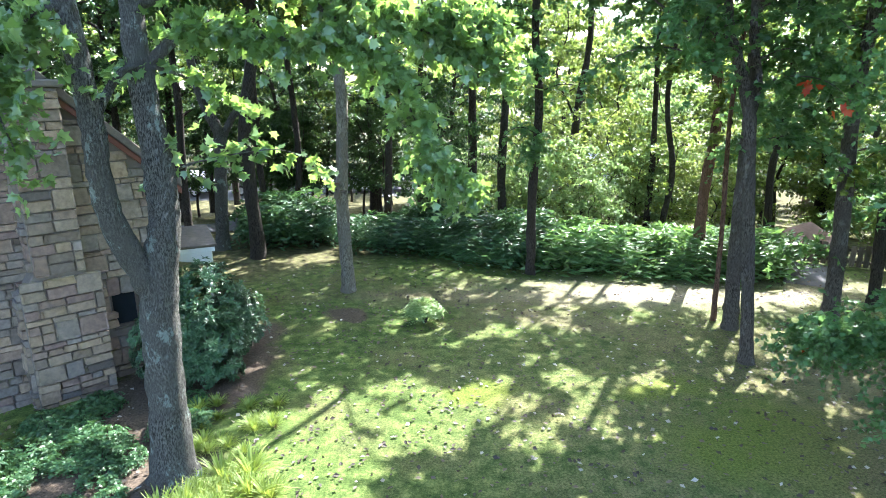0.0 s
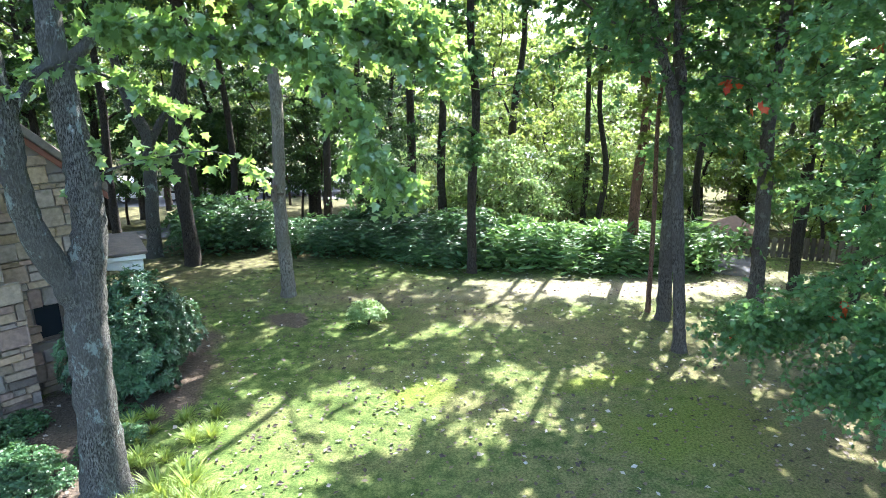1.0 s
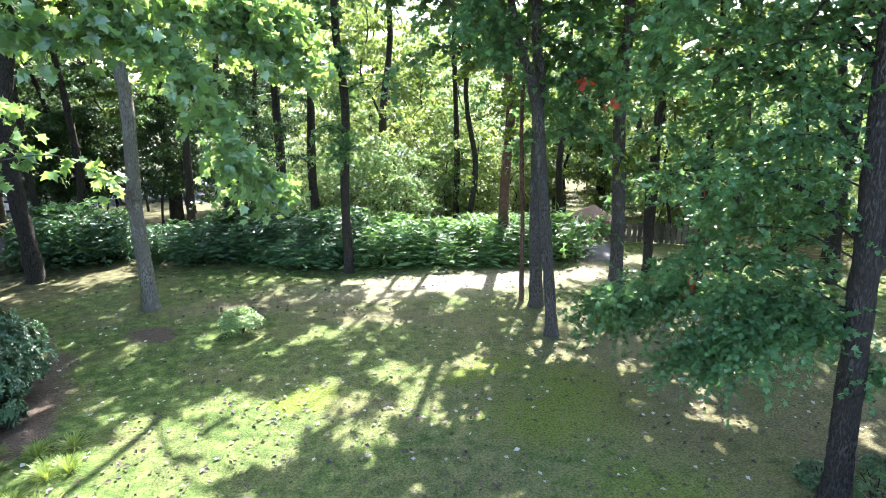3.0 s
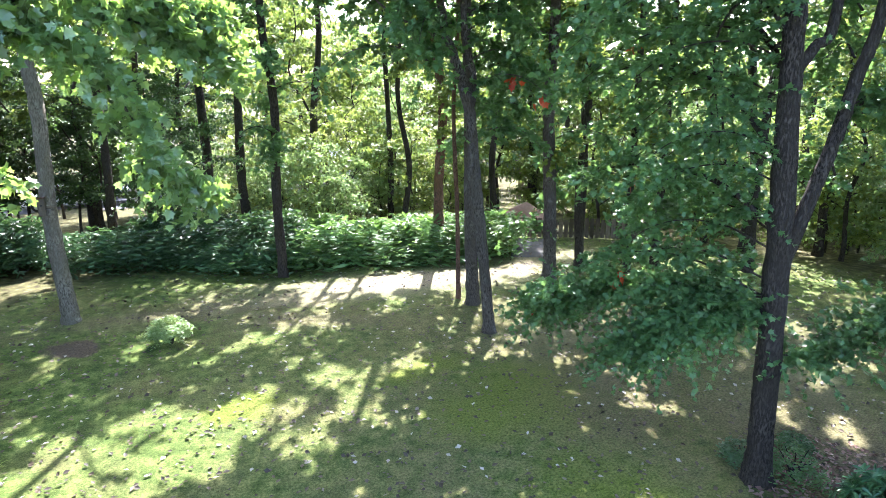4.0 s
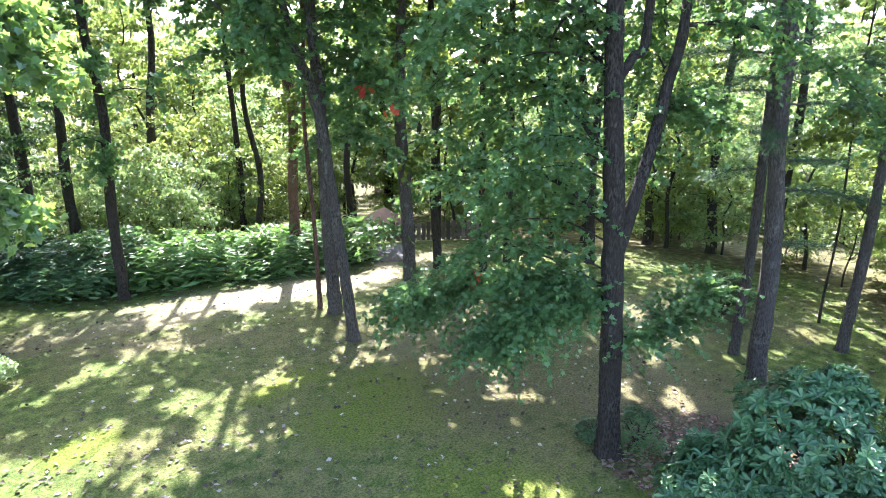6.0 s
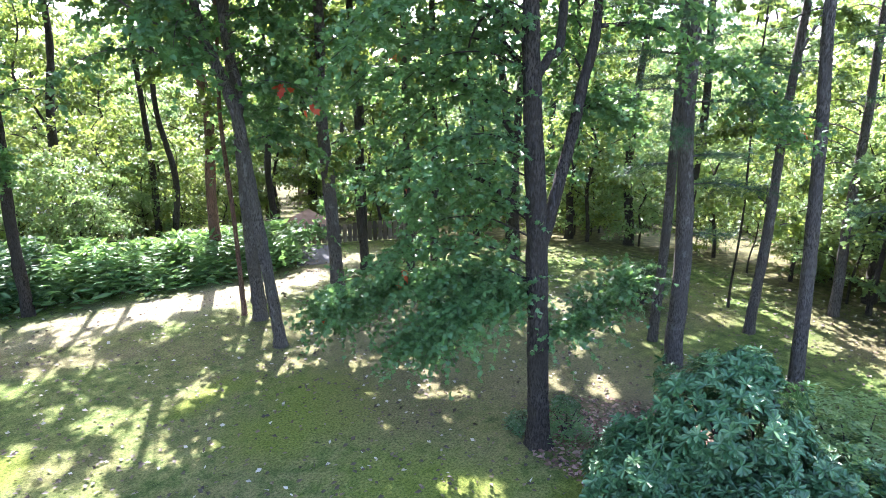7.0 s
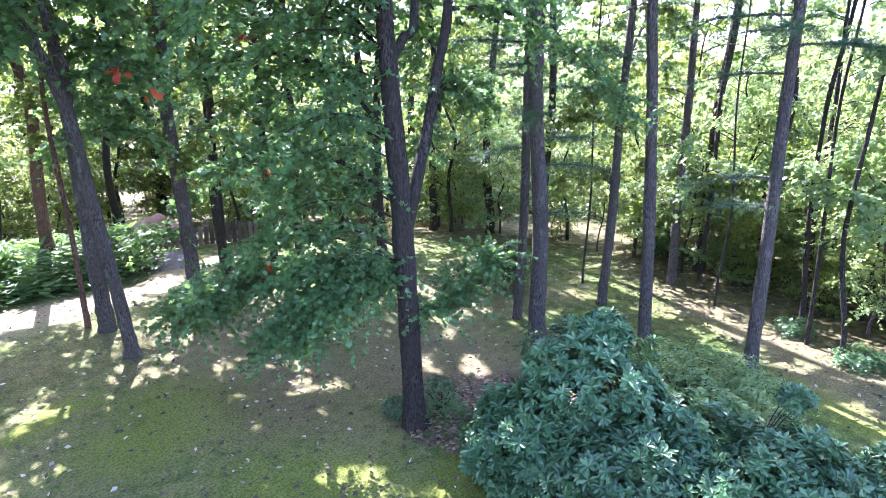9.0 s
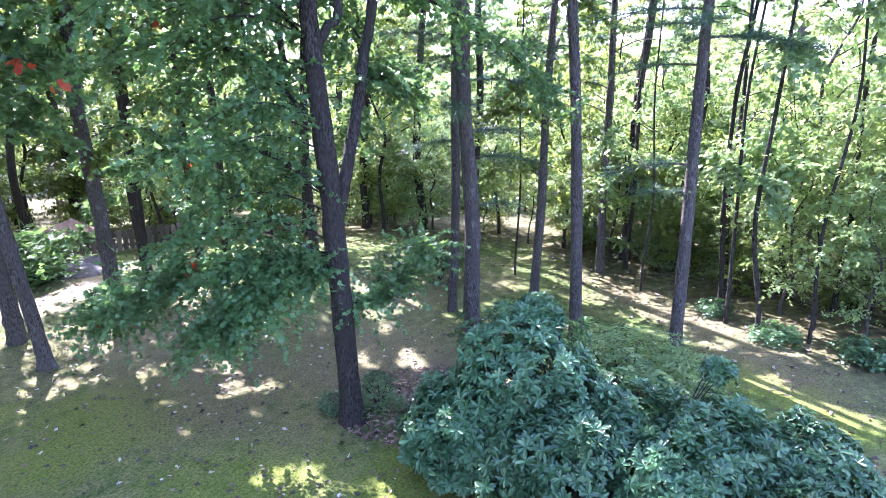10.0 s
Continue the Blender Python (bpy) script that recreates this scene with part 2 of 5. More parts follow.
def leaf_material(name, dark, mid, light, glow=.45, rough=.42, odd=None, gloss=.5, through=None):
    """Leaves: each one its own green, glossy above, letting light through."""
    m, nt, b = material(name)
    rnd = nt.nodes.new("ShaderNodeNewGeometry").outputs["Random Per Island"]
    stops = [(0, dark), (.5, mid), (.93 if odd else 1, light)]
    if odd:
        stops[-1] = (.86, light)
        stops.append((.95, odd))
    col = ramp(nt, rnd, stops)
    wide = noise_of(nt, .9, 2, nt.nodes.new("ShaderNodeNewGeometry").outputs["Position"])
    hsv = node(nt, "HueSaturation", {"Color": col, "Value": node(nt, "MapRange", {0: wide, 1: .3, 2: .7, 3: .75, 4: 1.25}).outputs[0]})
    col = hsv.outputs[0]
    nt.links.new(col, b.inputs["Base Color"])
    b.inputs["Roughness"].default_value = rough
    b.inputs["Specular IOR Level"].default_value = gloss
    warm = mix(nt, .5, col, through or (min(1, mid[0] * 3.2), min(1, mid[1] * 2.5), mid[2] * 1.3))
    tr = node(nt, "BsdfTranslucent", {"Color": warm})
    mx = node(nt, "MixShader", {0: glow})
    nt.links.new(b.outputs[0], mx.inputs[1])
    nt.links.new(tr.outputs[0], mx.inputs[2])
    nt.links.new(mx.outputs[0], nt.nodes["Material Output"].inputs["Surface"])
    return m


def bark_material(name, furrow, ridge, patch=None, scale=1.0, depth=.02):
    m, nt, b = material(name)
    co = nt.nodes.new("ShaderNodeTexCoord").outputs["Object"]
    ridges = noise_of(nt, 26 * scale, 5, co, (2.0, 2.0, .6), .7)
    fine = noise_of(nt, 42 * scale, 5, co, (1.3, 1.3, .5))
    blotch = noise_of(nt, 1.8, 4, co)
    crest = ramp(nt, ridges, [(.42, (0, 0, 0)), (.56, (1, 1, 1))])
    col = mix(nt, crest, furrow, ridge)
    col = mix(nt, node(nt, "MapRange", {0: blotch, 1: .35, 2: .7}).outputs[0], col, tuple(c * .62 for c in ridge))
    if patch:
        lichen = noise_of(nt, 5.0, 8, co, (1, 1, .6), .75)
        col = mix(nt, ramp(nt, lichen, [(.57, (0, 0, 0)), (.62, (.75, .75, .75))]), col, patch)
    nt.links.new(col, b.inputs["Base Color"])
    b.inputs["Roughness"].default_value = .9
    b.inputs["Specular IOR Level"].default_value = .2
    h = node(nt, "MixRGB", {0: .3, 1: crest, 2: fine}).outputs[0]
    bump(nt, b, h, 1.0, depth)
    return m


def plain_material(name, col, rough=.6, metal=0.0, vary=.25, scale=6.0, relief=.3, distance=.006):
    """Paint, wood or metal with blotches and fine relief."""
    m, nt, b = material(name)
    big, small = noise_of(nt, scale, 5), noise_of(nt, scale * 9, 4)
    f = node(nt, "MixRGB", {0: .4, 1: big, 2: small}).outputs[0]
    c = ramp(nt, f, [(.3, tuple(x * (1 - vary) for x in col)), (.7, tuple(min(1, x * (1 + vary)) for x in col))])
    nt.links.new(c, b.inputs["Base Color"])
    b.inputs["Roughness"].default_value, b.inputs["Metallic"].default_value = rough, metal
    if relief:
        bump(nt, b, small, relief, distance)
    return m


M_OAKLEAF = leaf_material("broad_leaf", (.075, .145, .062), (.125, .22, .088), (.24, .35, .165), .5, .28, gloss=1.0, through=(.42, .62, .07))
M_MAPLE = leaf_material("maple_leaf", (.052, .13, .05), (.08, .175, .066), (.13, .235, .09), .46, .38)
M_REDLEAF = leaf_material("red_maple_leaf", (.3, .03, .015), (.38, .04, .02), (.42, .08, .02), .4, .5)
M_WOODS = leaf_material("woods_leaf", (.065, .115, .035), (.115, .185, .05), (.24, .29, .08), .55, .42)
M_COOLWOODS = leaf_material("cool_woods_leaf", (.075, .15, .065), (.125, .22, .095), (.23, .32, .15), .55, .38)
# woods leaf darkened to carry the left woods' shade; also a dark evergreen's green
M_DARK_SHADED_LEAF = leaf_material("dark_shaded_leaf", (.025, .06, .022), (.042, .095, .03), (.07, .13, .04), .4, .45)
M_EVERGREEN = leaf_material("evergreen_leaf", (.025, .07, .03), (.04, .1, .042), (.08, .15, .07), .2, .3)
M_RHODO = leaf_material("rhododendron_leaf", (.025, .08, .032), (.052, .138, .054), (.12, .23, .1), .2, .36)
M_HEDGE = leaf_material("hedge_leaf", (.03, .085, .035), (.055, .13, .05), (.1, .19, .08), .34, .34)
M_ARCHING = leaf_material("arching_shrub_leaf", (.05, .12, .04), (.085, .18, .06), (.15, .26, .1), .42, .34)
M_PALEWOODS = leaf_material("pale_woods_leaf", (.11, .19, .075), (.18, .28, .115), (.29, .38, .17), .5, .36)
M_PALE = leaf_material("pale_shrub_leaf", (.08, .15, .05), (.14, .235, .085), (.3, .38, .19), .42, .5)
M_NEEDLE = leaf_material("pine_needle", (.02, .06, .03), (.035, .085, .042), (.06, .12, .06), .25, .5)
M_GRASS = leaf_material("grass_blade", (.045, .085, .017), (.08, .13, .03), (.15, .18, .05), .35, .6)
M_LILY = leaf_material("lily_blade", (.1, .17, .03), (.17, .25, .05), (.28, .34, .1), .4, .45)
M_LITTER = leaf_material("fallen_leaf", (.02, .014, .01), (.05, .035, .024), (.12, .085, .055), .1, .6, odd=(.42, .38, .33))
M_BARK_GREY = bark_material("grey_lichen_bark", (.03, .029, .025), (.19, .185, .165), (.3, .36, .33), 1.5, .03)
M_BARK_PALE = bark_material("pale_grey_bark", (.1, .088, .07), (.32, .29, .24), (.38, .37, .31), 1.0, .02)
M_BARK_DARK = bark_material("dark_brown_bark", (.016, .013, .011), (.08, .067, .056), None, 1.0, .02)
M_BARK_PINE = bark_material("pine_bark", (.045, .037, .033), (.18, .155, .138), (.22, .205, .19), 1.0, .025)
M_BARK_RED = bark_material("red_brown_bark", (.07, .04, .028), (.24, .14, .1), None, .8, .02)


def ground_material():
    """Lawn with moss, bare earth, mulch, pale dry strip and leaf litter under the woods."""
    m, nt, b = material("lawn_ground")
    pos = nt.nodes.new("ShaderNodeNewGeometry").outputs["Position"]
    wob = noise_of(nt, 1.1, 5, pos, out=1)
    off = node(nt, "VectorMath", {0: wob, 1: (.5, .5, .5)})
    off.operation = "SUBTRACT"
    sc = node(nt, "VectorMath", {0: off.outputs[0], 1: (1.5, 1.5, 0)})
    sc.operation = "MULTIPLY"
    ad = node(nt, "VectorMath", {0: pos, 1: sc.outputs[0]})
    ad.operation = "ADD"
    moved = ad.outputs[0]

    def spot(x, y, a, c, turn=0.0, soft=.35):
        mp = node(nt, "Mapping", {"Vector": moved, "Location": (x, y, 0), "Rotation": (0, 0, radians(turn)), "Scale": (a, c, 1000)})
        mp.vector_type = "TEXTURE"
        ln = node(nt, "VectorMath", {0: mp.outputs[0]})
        ln.operation = "LENGTH"
        return node(nt, "MapRange", {0: ln.outputs["Value"], 1: 1 + soft, 2: 1 - soft, 3: 0.0, 4: 1.0}).outputs[0]

    def either(masks, most=1.0):
        out = masks[0]
        for k in masks[1:]:
            mm = node(nt, "Math", {0: out, 1: k})
            mm.operation = "MAXIMUM"
            out = mm.outputs[0]
        if most < 1:
            mm = node(nt, "Math", {0: out, 1: most})
            mm.operation = "MULTIPLY"
            out = mm.outputs[0]
        return out

    fine, mid, wide = noise_of(nt, 30, 5, pos, (1, 1, .2), .75), noise_of(nt, 5, 5, pos), noise_of(nt, .7, 4, pos)
    grass = ramp(nt, node(nt, "MixRGB", {0: .5, 1: fine, 2: mid}).outputs[0], [(.36, (.021, .04, .009)), (.5, (.074, .112, .026)), (.64, (.2, .235, .07))])
    dry = ramp(nt, fine, [(.36, (.055, .05, .022)), (.64, (.22, .185, .09))])
    col = mix(nt, node(nt, "MapRange", {0: wide, 1: .46, 2: .68, 3: 0.0, 4: .6}).outputs[0], grass, dry)
    thin = node(nt, "Math", {0: spot(4.6, 6.6, 3.6, 4.4, 0, .6), 1: node(nt, "MapRange", {0: mid, 1: .38, 2: .6, 3: .12, 4: .8}).outputs[0]})
    thin.operation = "MULTIPLY"
    col = mix(nt, thin.outputs[0], col, dry)
    moss = ramp(nt, fine, [(.36, (.045, .072, .008)), (.64, (.18, .215, .03))])
    col = mix(nt, either([spot(4.2, 7.0, 1.2, 1.1, 20), spot(3.5, 8.6, .8, .35, 20), spot(5.0, 2.9, .9, .7, 30), spot(9.4, -.6, 1.6, .6, 54), spot(4.3, 4.6, .8, 1.1, 30, .6), spot(.6, 8.4, .5, .4)], .72), col, moss)
    soil = ramp(nt, fine, [(.36, (.065, .053, .03)), (.64, (.22, .175, .11))])
    bare = either([spot(0, 12.7, 2.6, .5, -5, .6), spot(2.2, 11.4, 1.6, .5, -20, .7), spot(7.9, 5.2, 1.5, 1.9, -20, .6), spot(10.6, 6.4, 1.4, 1.4, 0, .6),
                   spot(6.3, 6.9, 1.6, .9, 30, .8), spot(6.8, 9.2, 1.6, 1.2, 0, .8), spot(12.4, 1.4, 3.2, .75, 54, .4), spot(10.6, -.6, 1.8, .9, 54, .6)], .66)
    col = mix(nt, bare, col, soil)
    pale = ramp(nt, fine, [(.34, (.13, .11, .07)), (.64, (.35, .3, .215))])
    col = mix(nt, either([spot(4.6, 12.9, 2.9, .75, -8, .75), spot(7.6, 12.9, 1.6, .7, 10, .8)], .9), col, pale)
    mulch = ramp(nt, fine, [(.36, (.035, .026, .018)), (.64, (.14, .108, .08))])
    bed = either([spot(-2.0, 11.6, .55, .33, 0, .15), spot(-4.0, 8.9, 1.05, 2.6, -8, .12), spot(-4.2, 5.2, 2.2, 1.8, 20, .15), spot(6.8, 2.3, 1.1, 2.0, -20, .2)])
    col = mix(nt, bed, col, mulch)
    # woodland floor outside the lawn
    far = node(nt, "VectorMath", {0: moved, 1: (3.6, 5.0, 0)})
    far.operation = "DISTANCE"
    edge = node(nt, "VectorMath", {0: moved, 1: (.812, -.584, 0)})
    edge.operation = "DOT_PRODUCT"
    floor_mask = either([node(nt, "MapRange", {0: far.outputs["Value"], 1: 11.6, 2: 12.6}).outputs[0], node(nt, "MapRange", {0: edge.outputs["Value"], 1: 9.25, 2: 9.7}).outputs[0]])
    litter = ramp(nt, mid, [(.35, (.05, .042, .024)), (.55, (.1, .1, .04)), (.7, (.19, .15, .09))])
    col = mix(nt, floor_mask, col, litter)
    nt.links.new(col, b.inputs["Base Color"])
    b.inputs["Roughness"].default_value = .95
    b.inputs["Specular IOR Level"].default_value = .15
    bump(nt, b, node(nt, "MixRGB", {0: .4, 1: fine, 2: mid}).outputs[0], .8, .03)
    return m


# ---- the ground ----
def build_ground():
    radii = np.concatenate([np.linspace(0, 36, 73), [40, 48, 60, 80, 120, 200, 400, 900, 2500]])
    seg = 144
    ang = np.linspace(0, 2 * np.pi, seg, endpoint=False)
    x, y = radii[:, None] * np.cos(ang), radii[:, None] * np.sin(ang)
    v = np.stack([x, y, ground_z(x, y)], -1).reshape(-1, 3)
    i, j = np.meshgrid(np.arange(len(radii) - 1), np.arange(seg), indexing="ij")
    k = (j + 1) % seg
    f = np.stack([i * seg + j, (i + 1) * seg + j, (i + 1) * seg + k, i * seg + k], -1).reshape(-1, 4)
    tagged(part("ground", Geo().add(v, f), ground_material(), smooth=True), "mown lawn with moss, bare earth and leaf litter", "ground", kind="structure")


build_ground()


def strip(name, line, width, lift, mat, label, category, skirt=.0):
    """A road or path laid along a line, following the ground."""
    c = curve([(*p, 0, 0) for p in line], 40)[:, :2]
    d = unit(np.gradient(c, axis=0))
    side = np.stack([-d[:, 1], d[:, 0]], 1)
    cols = np.linspace(-width / 2, width / 2, 7)
    p = c[:, None] + side[:, None] * cols[None, :, None]
    z = ground_z(p[..., 0], p[..., 1]) + lift
    v = np.concatenate([p, z[..., None]], -1).reshape(-1, 3)
    i, j = np.meshgrid(np.arange(39), np.arange(6), indexing="ij")
    f = np.stack([i * 7 + j, (i + 1) * 7 + j, (i + 1) * 7 + j + 1, i * 7 + j + 1], -1).reshape(-1, 4)
    return tagged(part(name, Geo().add(v, f), mat, smooth=True), label, category, kind="structure")


M_ASPHALT = plain_material("worn_asphalt", (.075, .075, .08), .9, vary=.3, scale=3, relief=.5)
strip("road", [(-60, 40), (-16, 39.5), (8, 42), (26, 44), (60, 42)], 6.5, .03, M_ASPHALT, "grey asphalt street beyond the woods", "road")
strip("driveway", [(-18, 17.5), (-9, 20.5), (-7.2, 23), (-9, 38)], 2.6, .035, M_ASPHALT, "grey asphalt driveway beside the lawn", "driveway")
strip("path", [(8.45, 13.5), (8.85, 14.2), (9.25, 14.9), (9.5, 15.25)], 1.1, .014, M_ASPHALT, "short grey asphalt path by the fence", "path")


# ---- trees ----
SLIM = .72


def tree(name, label, bark, stems, crown=None, leaf=None, group="", seed=0, flare=.35, ring=12, slim=.8):
    """A tree from stems of (x, y, z, radius) in the world; crown(geo) adds its leaves. Trunk, limbs and crown are parts."""
    base = np.array([*stems[0][0][:2], 0.0])
    top = thing(name, label, "tree", tuple(base), group)
    shift = np.array([*base, 0.0])
    stems = [[(x, y, z, r * slim) for x, y, z, r in st] for st in stems]
    for i, st in enumerate(stems):
        g = Geo()
        tube(g, np.array(st) - shift, n=8 + 5 * len(st), ring=ring if i == 0 else 8, flare=flare if i == 0 else 0, seed=seed + i)
        part("trunk" if i == 0 else "limb", g, bark, top, smooth=True)
    if crown:
        g = Geo()
        crown(g)
        v, f = g.arrays()
        part("crown", Geo().add(v - base, f), leaf, top, kind="stuff")
    return top


def high_crown(seed, centre, radii, n, per=9, size=.2):
    """The high part of a crown, which shades the lawn and leaves its openings sunlit."""
    def grow(g):
        rng = np.random.default_rng(seed)
        count = int(n * 1.5)
        p, out = ball(rng, count, centre, radii, .15)
        way = unit(out + rng.standard_normal(p.shape) * .6)
        twig_leaves(g, rng, DIAMOND, p, way, rng.uniform(.4, .9, count), per, size, keep=shading)
    return grow


def leader(x, y, r, lean=(0, 0), top=13.0, bend=.12, seed=0):
    """A trunk from the ground up, nearly straight."""
    rng = np.random.default_rng(seed)
    hs = [-.15, .5, 2.0, 4.0, 6.0, 9.0, top]
    return [(x + lean[0] * h / 5 + (rng.normal() * bend if h > 1 else 0), y + lean[1] * h / 5 + (rng.normal() * bend if h > 1 else 0), h,
             r * (1.15 if h < .2 else 1 - .8 * h / (top * 1.15))) for h in hs]


def limbs_off(stem, n, seed, lo=6.2, reach=2.6, r=.035):
    """Side limbs that leave a stem above the given height."""
    rng = np.random.default_rng(seed)
    c = curve(stem, 60)
    c = c[c[:, 2] > lo]
    out = []
    for i in range(n):
        x, y, z, rr = c[int(len(c) * (i + .3) / n)]
        a = rng.uniform(0, 6.28)
        k = reach * rng.uniform(.7, 1.2)
        dx, dy = math.cos(a), math.sin(a)
        rr = min(r, rr * .6)
        out.append([(x, y, z - .1, rr), (x + dx * k * .35, y + dy * k * .35, z + k * .3, rr * .8), (x + dx * k * .7, y + dy * k * .7, z + k * .5, rr * .5),
                    (x + dx * k, y + dy * k, z + k * .8, rr * .2)])
    return out


# the forked tree by the house
def forked_crown(g):
    rng = np.random.default_rng(11)
    for line, n, spread in ((ARM_A, 170, .7), (ARM_B, 250, .75), (ARM_C, 150, .6), (ARM_D, 140, .75), (ARM_E, 26, .7), (ARM_F, 16, .6), (ARM_G, 70, .8)):
        p, way = along(rng, curve(line, 24)[:, :3], n, spread)
        way[:, 2] -= .15
        way = unit(way)
        twig_leaves(g, rng, MAPLE, p, way, rng.uniform(.25, .6, n), 11, .105, droop=.35, flat=.42)
    high_crown(12, (-3.0, 7.6, 9.5), (4.2, 3.6, 3.0), 1000)(g)


ARM_A = [(-3.05, 6.5, 4.7, .07), (-2.6, 6.7, 5.1, .055), (-2.2, 6.85, 5.12, .05), (-1.8, 6.8, 5.0, .04), (-1.2, 6.9, 5.0, .02), (-.6, 7.0, 4.75, .01)]
ARM_B = [(-3.08, 6.5, 5.3, .08), (-2.0, 6.8, 5.7, .06), (-1.0, 7.0, 5.5, .045), (-.2, 7.2, 5.1, .03), (.7, 7.6, 4.75, .015)]
ARM_C = [(-1.8, 6.85, 5.65, .04), (-.9, 6.9, 5.0, .03), (-.4, 7.0, 4.3, .02), (-.1, 7.1, 3.75, .012), (.2, 7.2, 3.45, .006)]
ARM_D = [(-.6, 7.1, 5.35, .03), (.1, 7.3, 5.3, .02), (.6, 7.7, 5.2, .01)]
ARM_E = [(-3.33, 5.94, 4.2, .05), (-3.1, 6.3, 4.7, .035), (-2.7, 6.8, 4.6, .02), (-2.2, 7.2, 4.25, .008)]
ARM_F = [(-3.0, 6.45, 3.6, .02), (-2.6, 6.6, 3.75, .012), (-1.9, 6.8, 3.85, .006), (-1.5, 6.9, 3.75, .004)]
ARM_G = [(-3.34, 5.82, 5.2, .05), (-3.5, 5.5, 5.1, .03), (-3.7, 5.2, 4.6, .015), (-3.6, 5.2, 4.0, .006)]
tree("forked_tree", "forked tree with grey lichen-patched bark beside the stone house", M_BARK_GREY,
     [[(-3.2, 6.34, -.1, .32), (-3.19, 6.35, .35, .25), (-3.17, 6.36, 1.2, .215), (-3.15, 6.38, 2.0, .21), (-3.1, 6.4, 2.55, .2), (-3.0, 6.44, 3.1, .17), (-2.99, 6.46, 3.6, .16), (-3.07, 6.5, 4.5, .14), (-3.08, 6.5, 5.4, .12), (-3.0, 6.8, 9.0, .05)],
      [(-3.14, 6.38, 2.25, .17), (-3.24, 6.3, 2.6, .165), (-3.36, 6.1, 3.2, .145), (-3.37, 6.0, 3.7, .13), (-3.33, 5.94, 4.2, .125), (-3.35, 5.82, 5.15, .11), (-3.5, 5.6, 8.0, .05)],
      ARM_A, ARM_B, ARM_C, ARM_D, ARM_E, ARM_F, ARM_G], forked_crown, M_OAKLEAF, seed=21, flare=.45, ring=18, slim=.92)


# the maple that the camera passes
def maple_crown(g):
    rng = np.random.default_rng(31)
    for line, n, spread in ((LOW_A, 600, .75), (LOW_B, 520, .75), (LOW_C, 190, .7), (UP_A, 90, .85), (UP_B, 100, .85), (UP_C, 100, .85), (UP_D, 90, .8), (UP_E, 150, .8), (UP_F, 50, .8)):
        p, way = along(rng, curve(line, 24)[:, :3], n, spread, .05)
        twig_leaves(g, rng, MAPLE, p, way, rng.uniform(.25, .75, n), 17, .058, droop=.3, flat=.7)
    for line in MAPLE_BOUGHS:
        p, way = along(rng, curve(line, 20)[:, :3], 44, .85, .05)
        twig_leaves(g, rng, MAPLE, p, way, rng.uniform(.25, .7, 44), 18, .06, droop=.35, flat=.7)
    high_crown(32, (6.3, 5.0, 9.0), (3.6, 3.6, 2.8), 900)(g)


def boughs_towards(x, y, lo, hi, n, az0, az1, reach, seed, r=.018):
    """Boughs that leave a trunk at x, y between two heights and reach out between two bearings."""
    rng = np.random.default_rng(seed)
    out = []
    for i in range(n):
        z = lo + (hi - lo) * (i + rng.random()) / n
        a, k = radians(rng.uniform(az0, az1)), reach * rng.uniform(.6, 1.1)
        dx, dy = math.cos(a), math.sin(a)
        out.append([(x, y, z, r), (x + dx * k * .35, y + dy * k * .35, z + .14 * k, r * .8), (x + dx * k * .7, y + dy * k * .7, z + .1 * k, r * .5), (x + dx * k, y + dy * k, z - .12 * k, r * .15)])
    return out


MAPLE_BOUGHS = boughs_towards(5.65, 4.35, 2.2, 5.6, 15, 75, 170, 2.3, 33) + boughs_towards(6.2, 4.2, 3.6, 5.6, 5, -60, 60, 1.3, 34)
LOW_A = [(5.72, 4.3, 2.3, .05), (5.3, 4.9, 2.3, .04), (4.85, 5.6, 2.15, .03), (4.5, 6.4, 1.85, .015), (4.4, 6.9, 1.6, .006)]
LOW_B = [(5.72, 4.3, 2.0, .045), (5.3, 4.6, 2.15, .035), (4.95, 4.95, 1.9, .02), (4.7, 5.3, 1.55, .008)]
LOW_C = [(5.8, 4.3, 1.6, .02), (6.1, 4.1, 1.7, .012), (6.5, 3.95, 1.9, .008), (6.9, 3.8, 2.2, .004)]
UP_A = [(5.68, 4.3, 3.0, .05), (5.3, 4.9, 3.5, .04), (4.95, 5.7, 3.6, .025), (4.8, 6.7, 3.3, .008)]
UP_B = [(5.63, 4.34, 3.7, .05), (5.3, 5.0, 4.5, .04), (5.0, 5.9, 4.7, .025), (4.7, 6.9, 4.4, .008)]
UP_C = [(5.6, 4.4, 4.6, .05), (5.5, 5.0, 5.2, .04), (5.4, 5.7, 5.1, .025), (5.2, 6.6, 5.2, .008)]
UP_D = [(6.1, 4.15, 4.1, .03), (6.4, 4.2, 4.3, .025), (6.8, 4.2, 4.35, .015), (7.2, 4.1, 4.1, .006)]
UP_E = [(6.35, 4.15, 5.2, .04), (7.0, 3.7, 5.2, .03), (7.6, 3.0, 4.7, .015), (8.2, 2.5, 4.0, .006)]
UP_F = [(5.6, 4.4, 4.9, .04), (5.2, 4.6, 5.3, .03), (5.0, 4.8, 4.9, .015), (5.1, 4.7, 3.9, .006)]
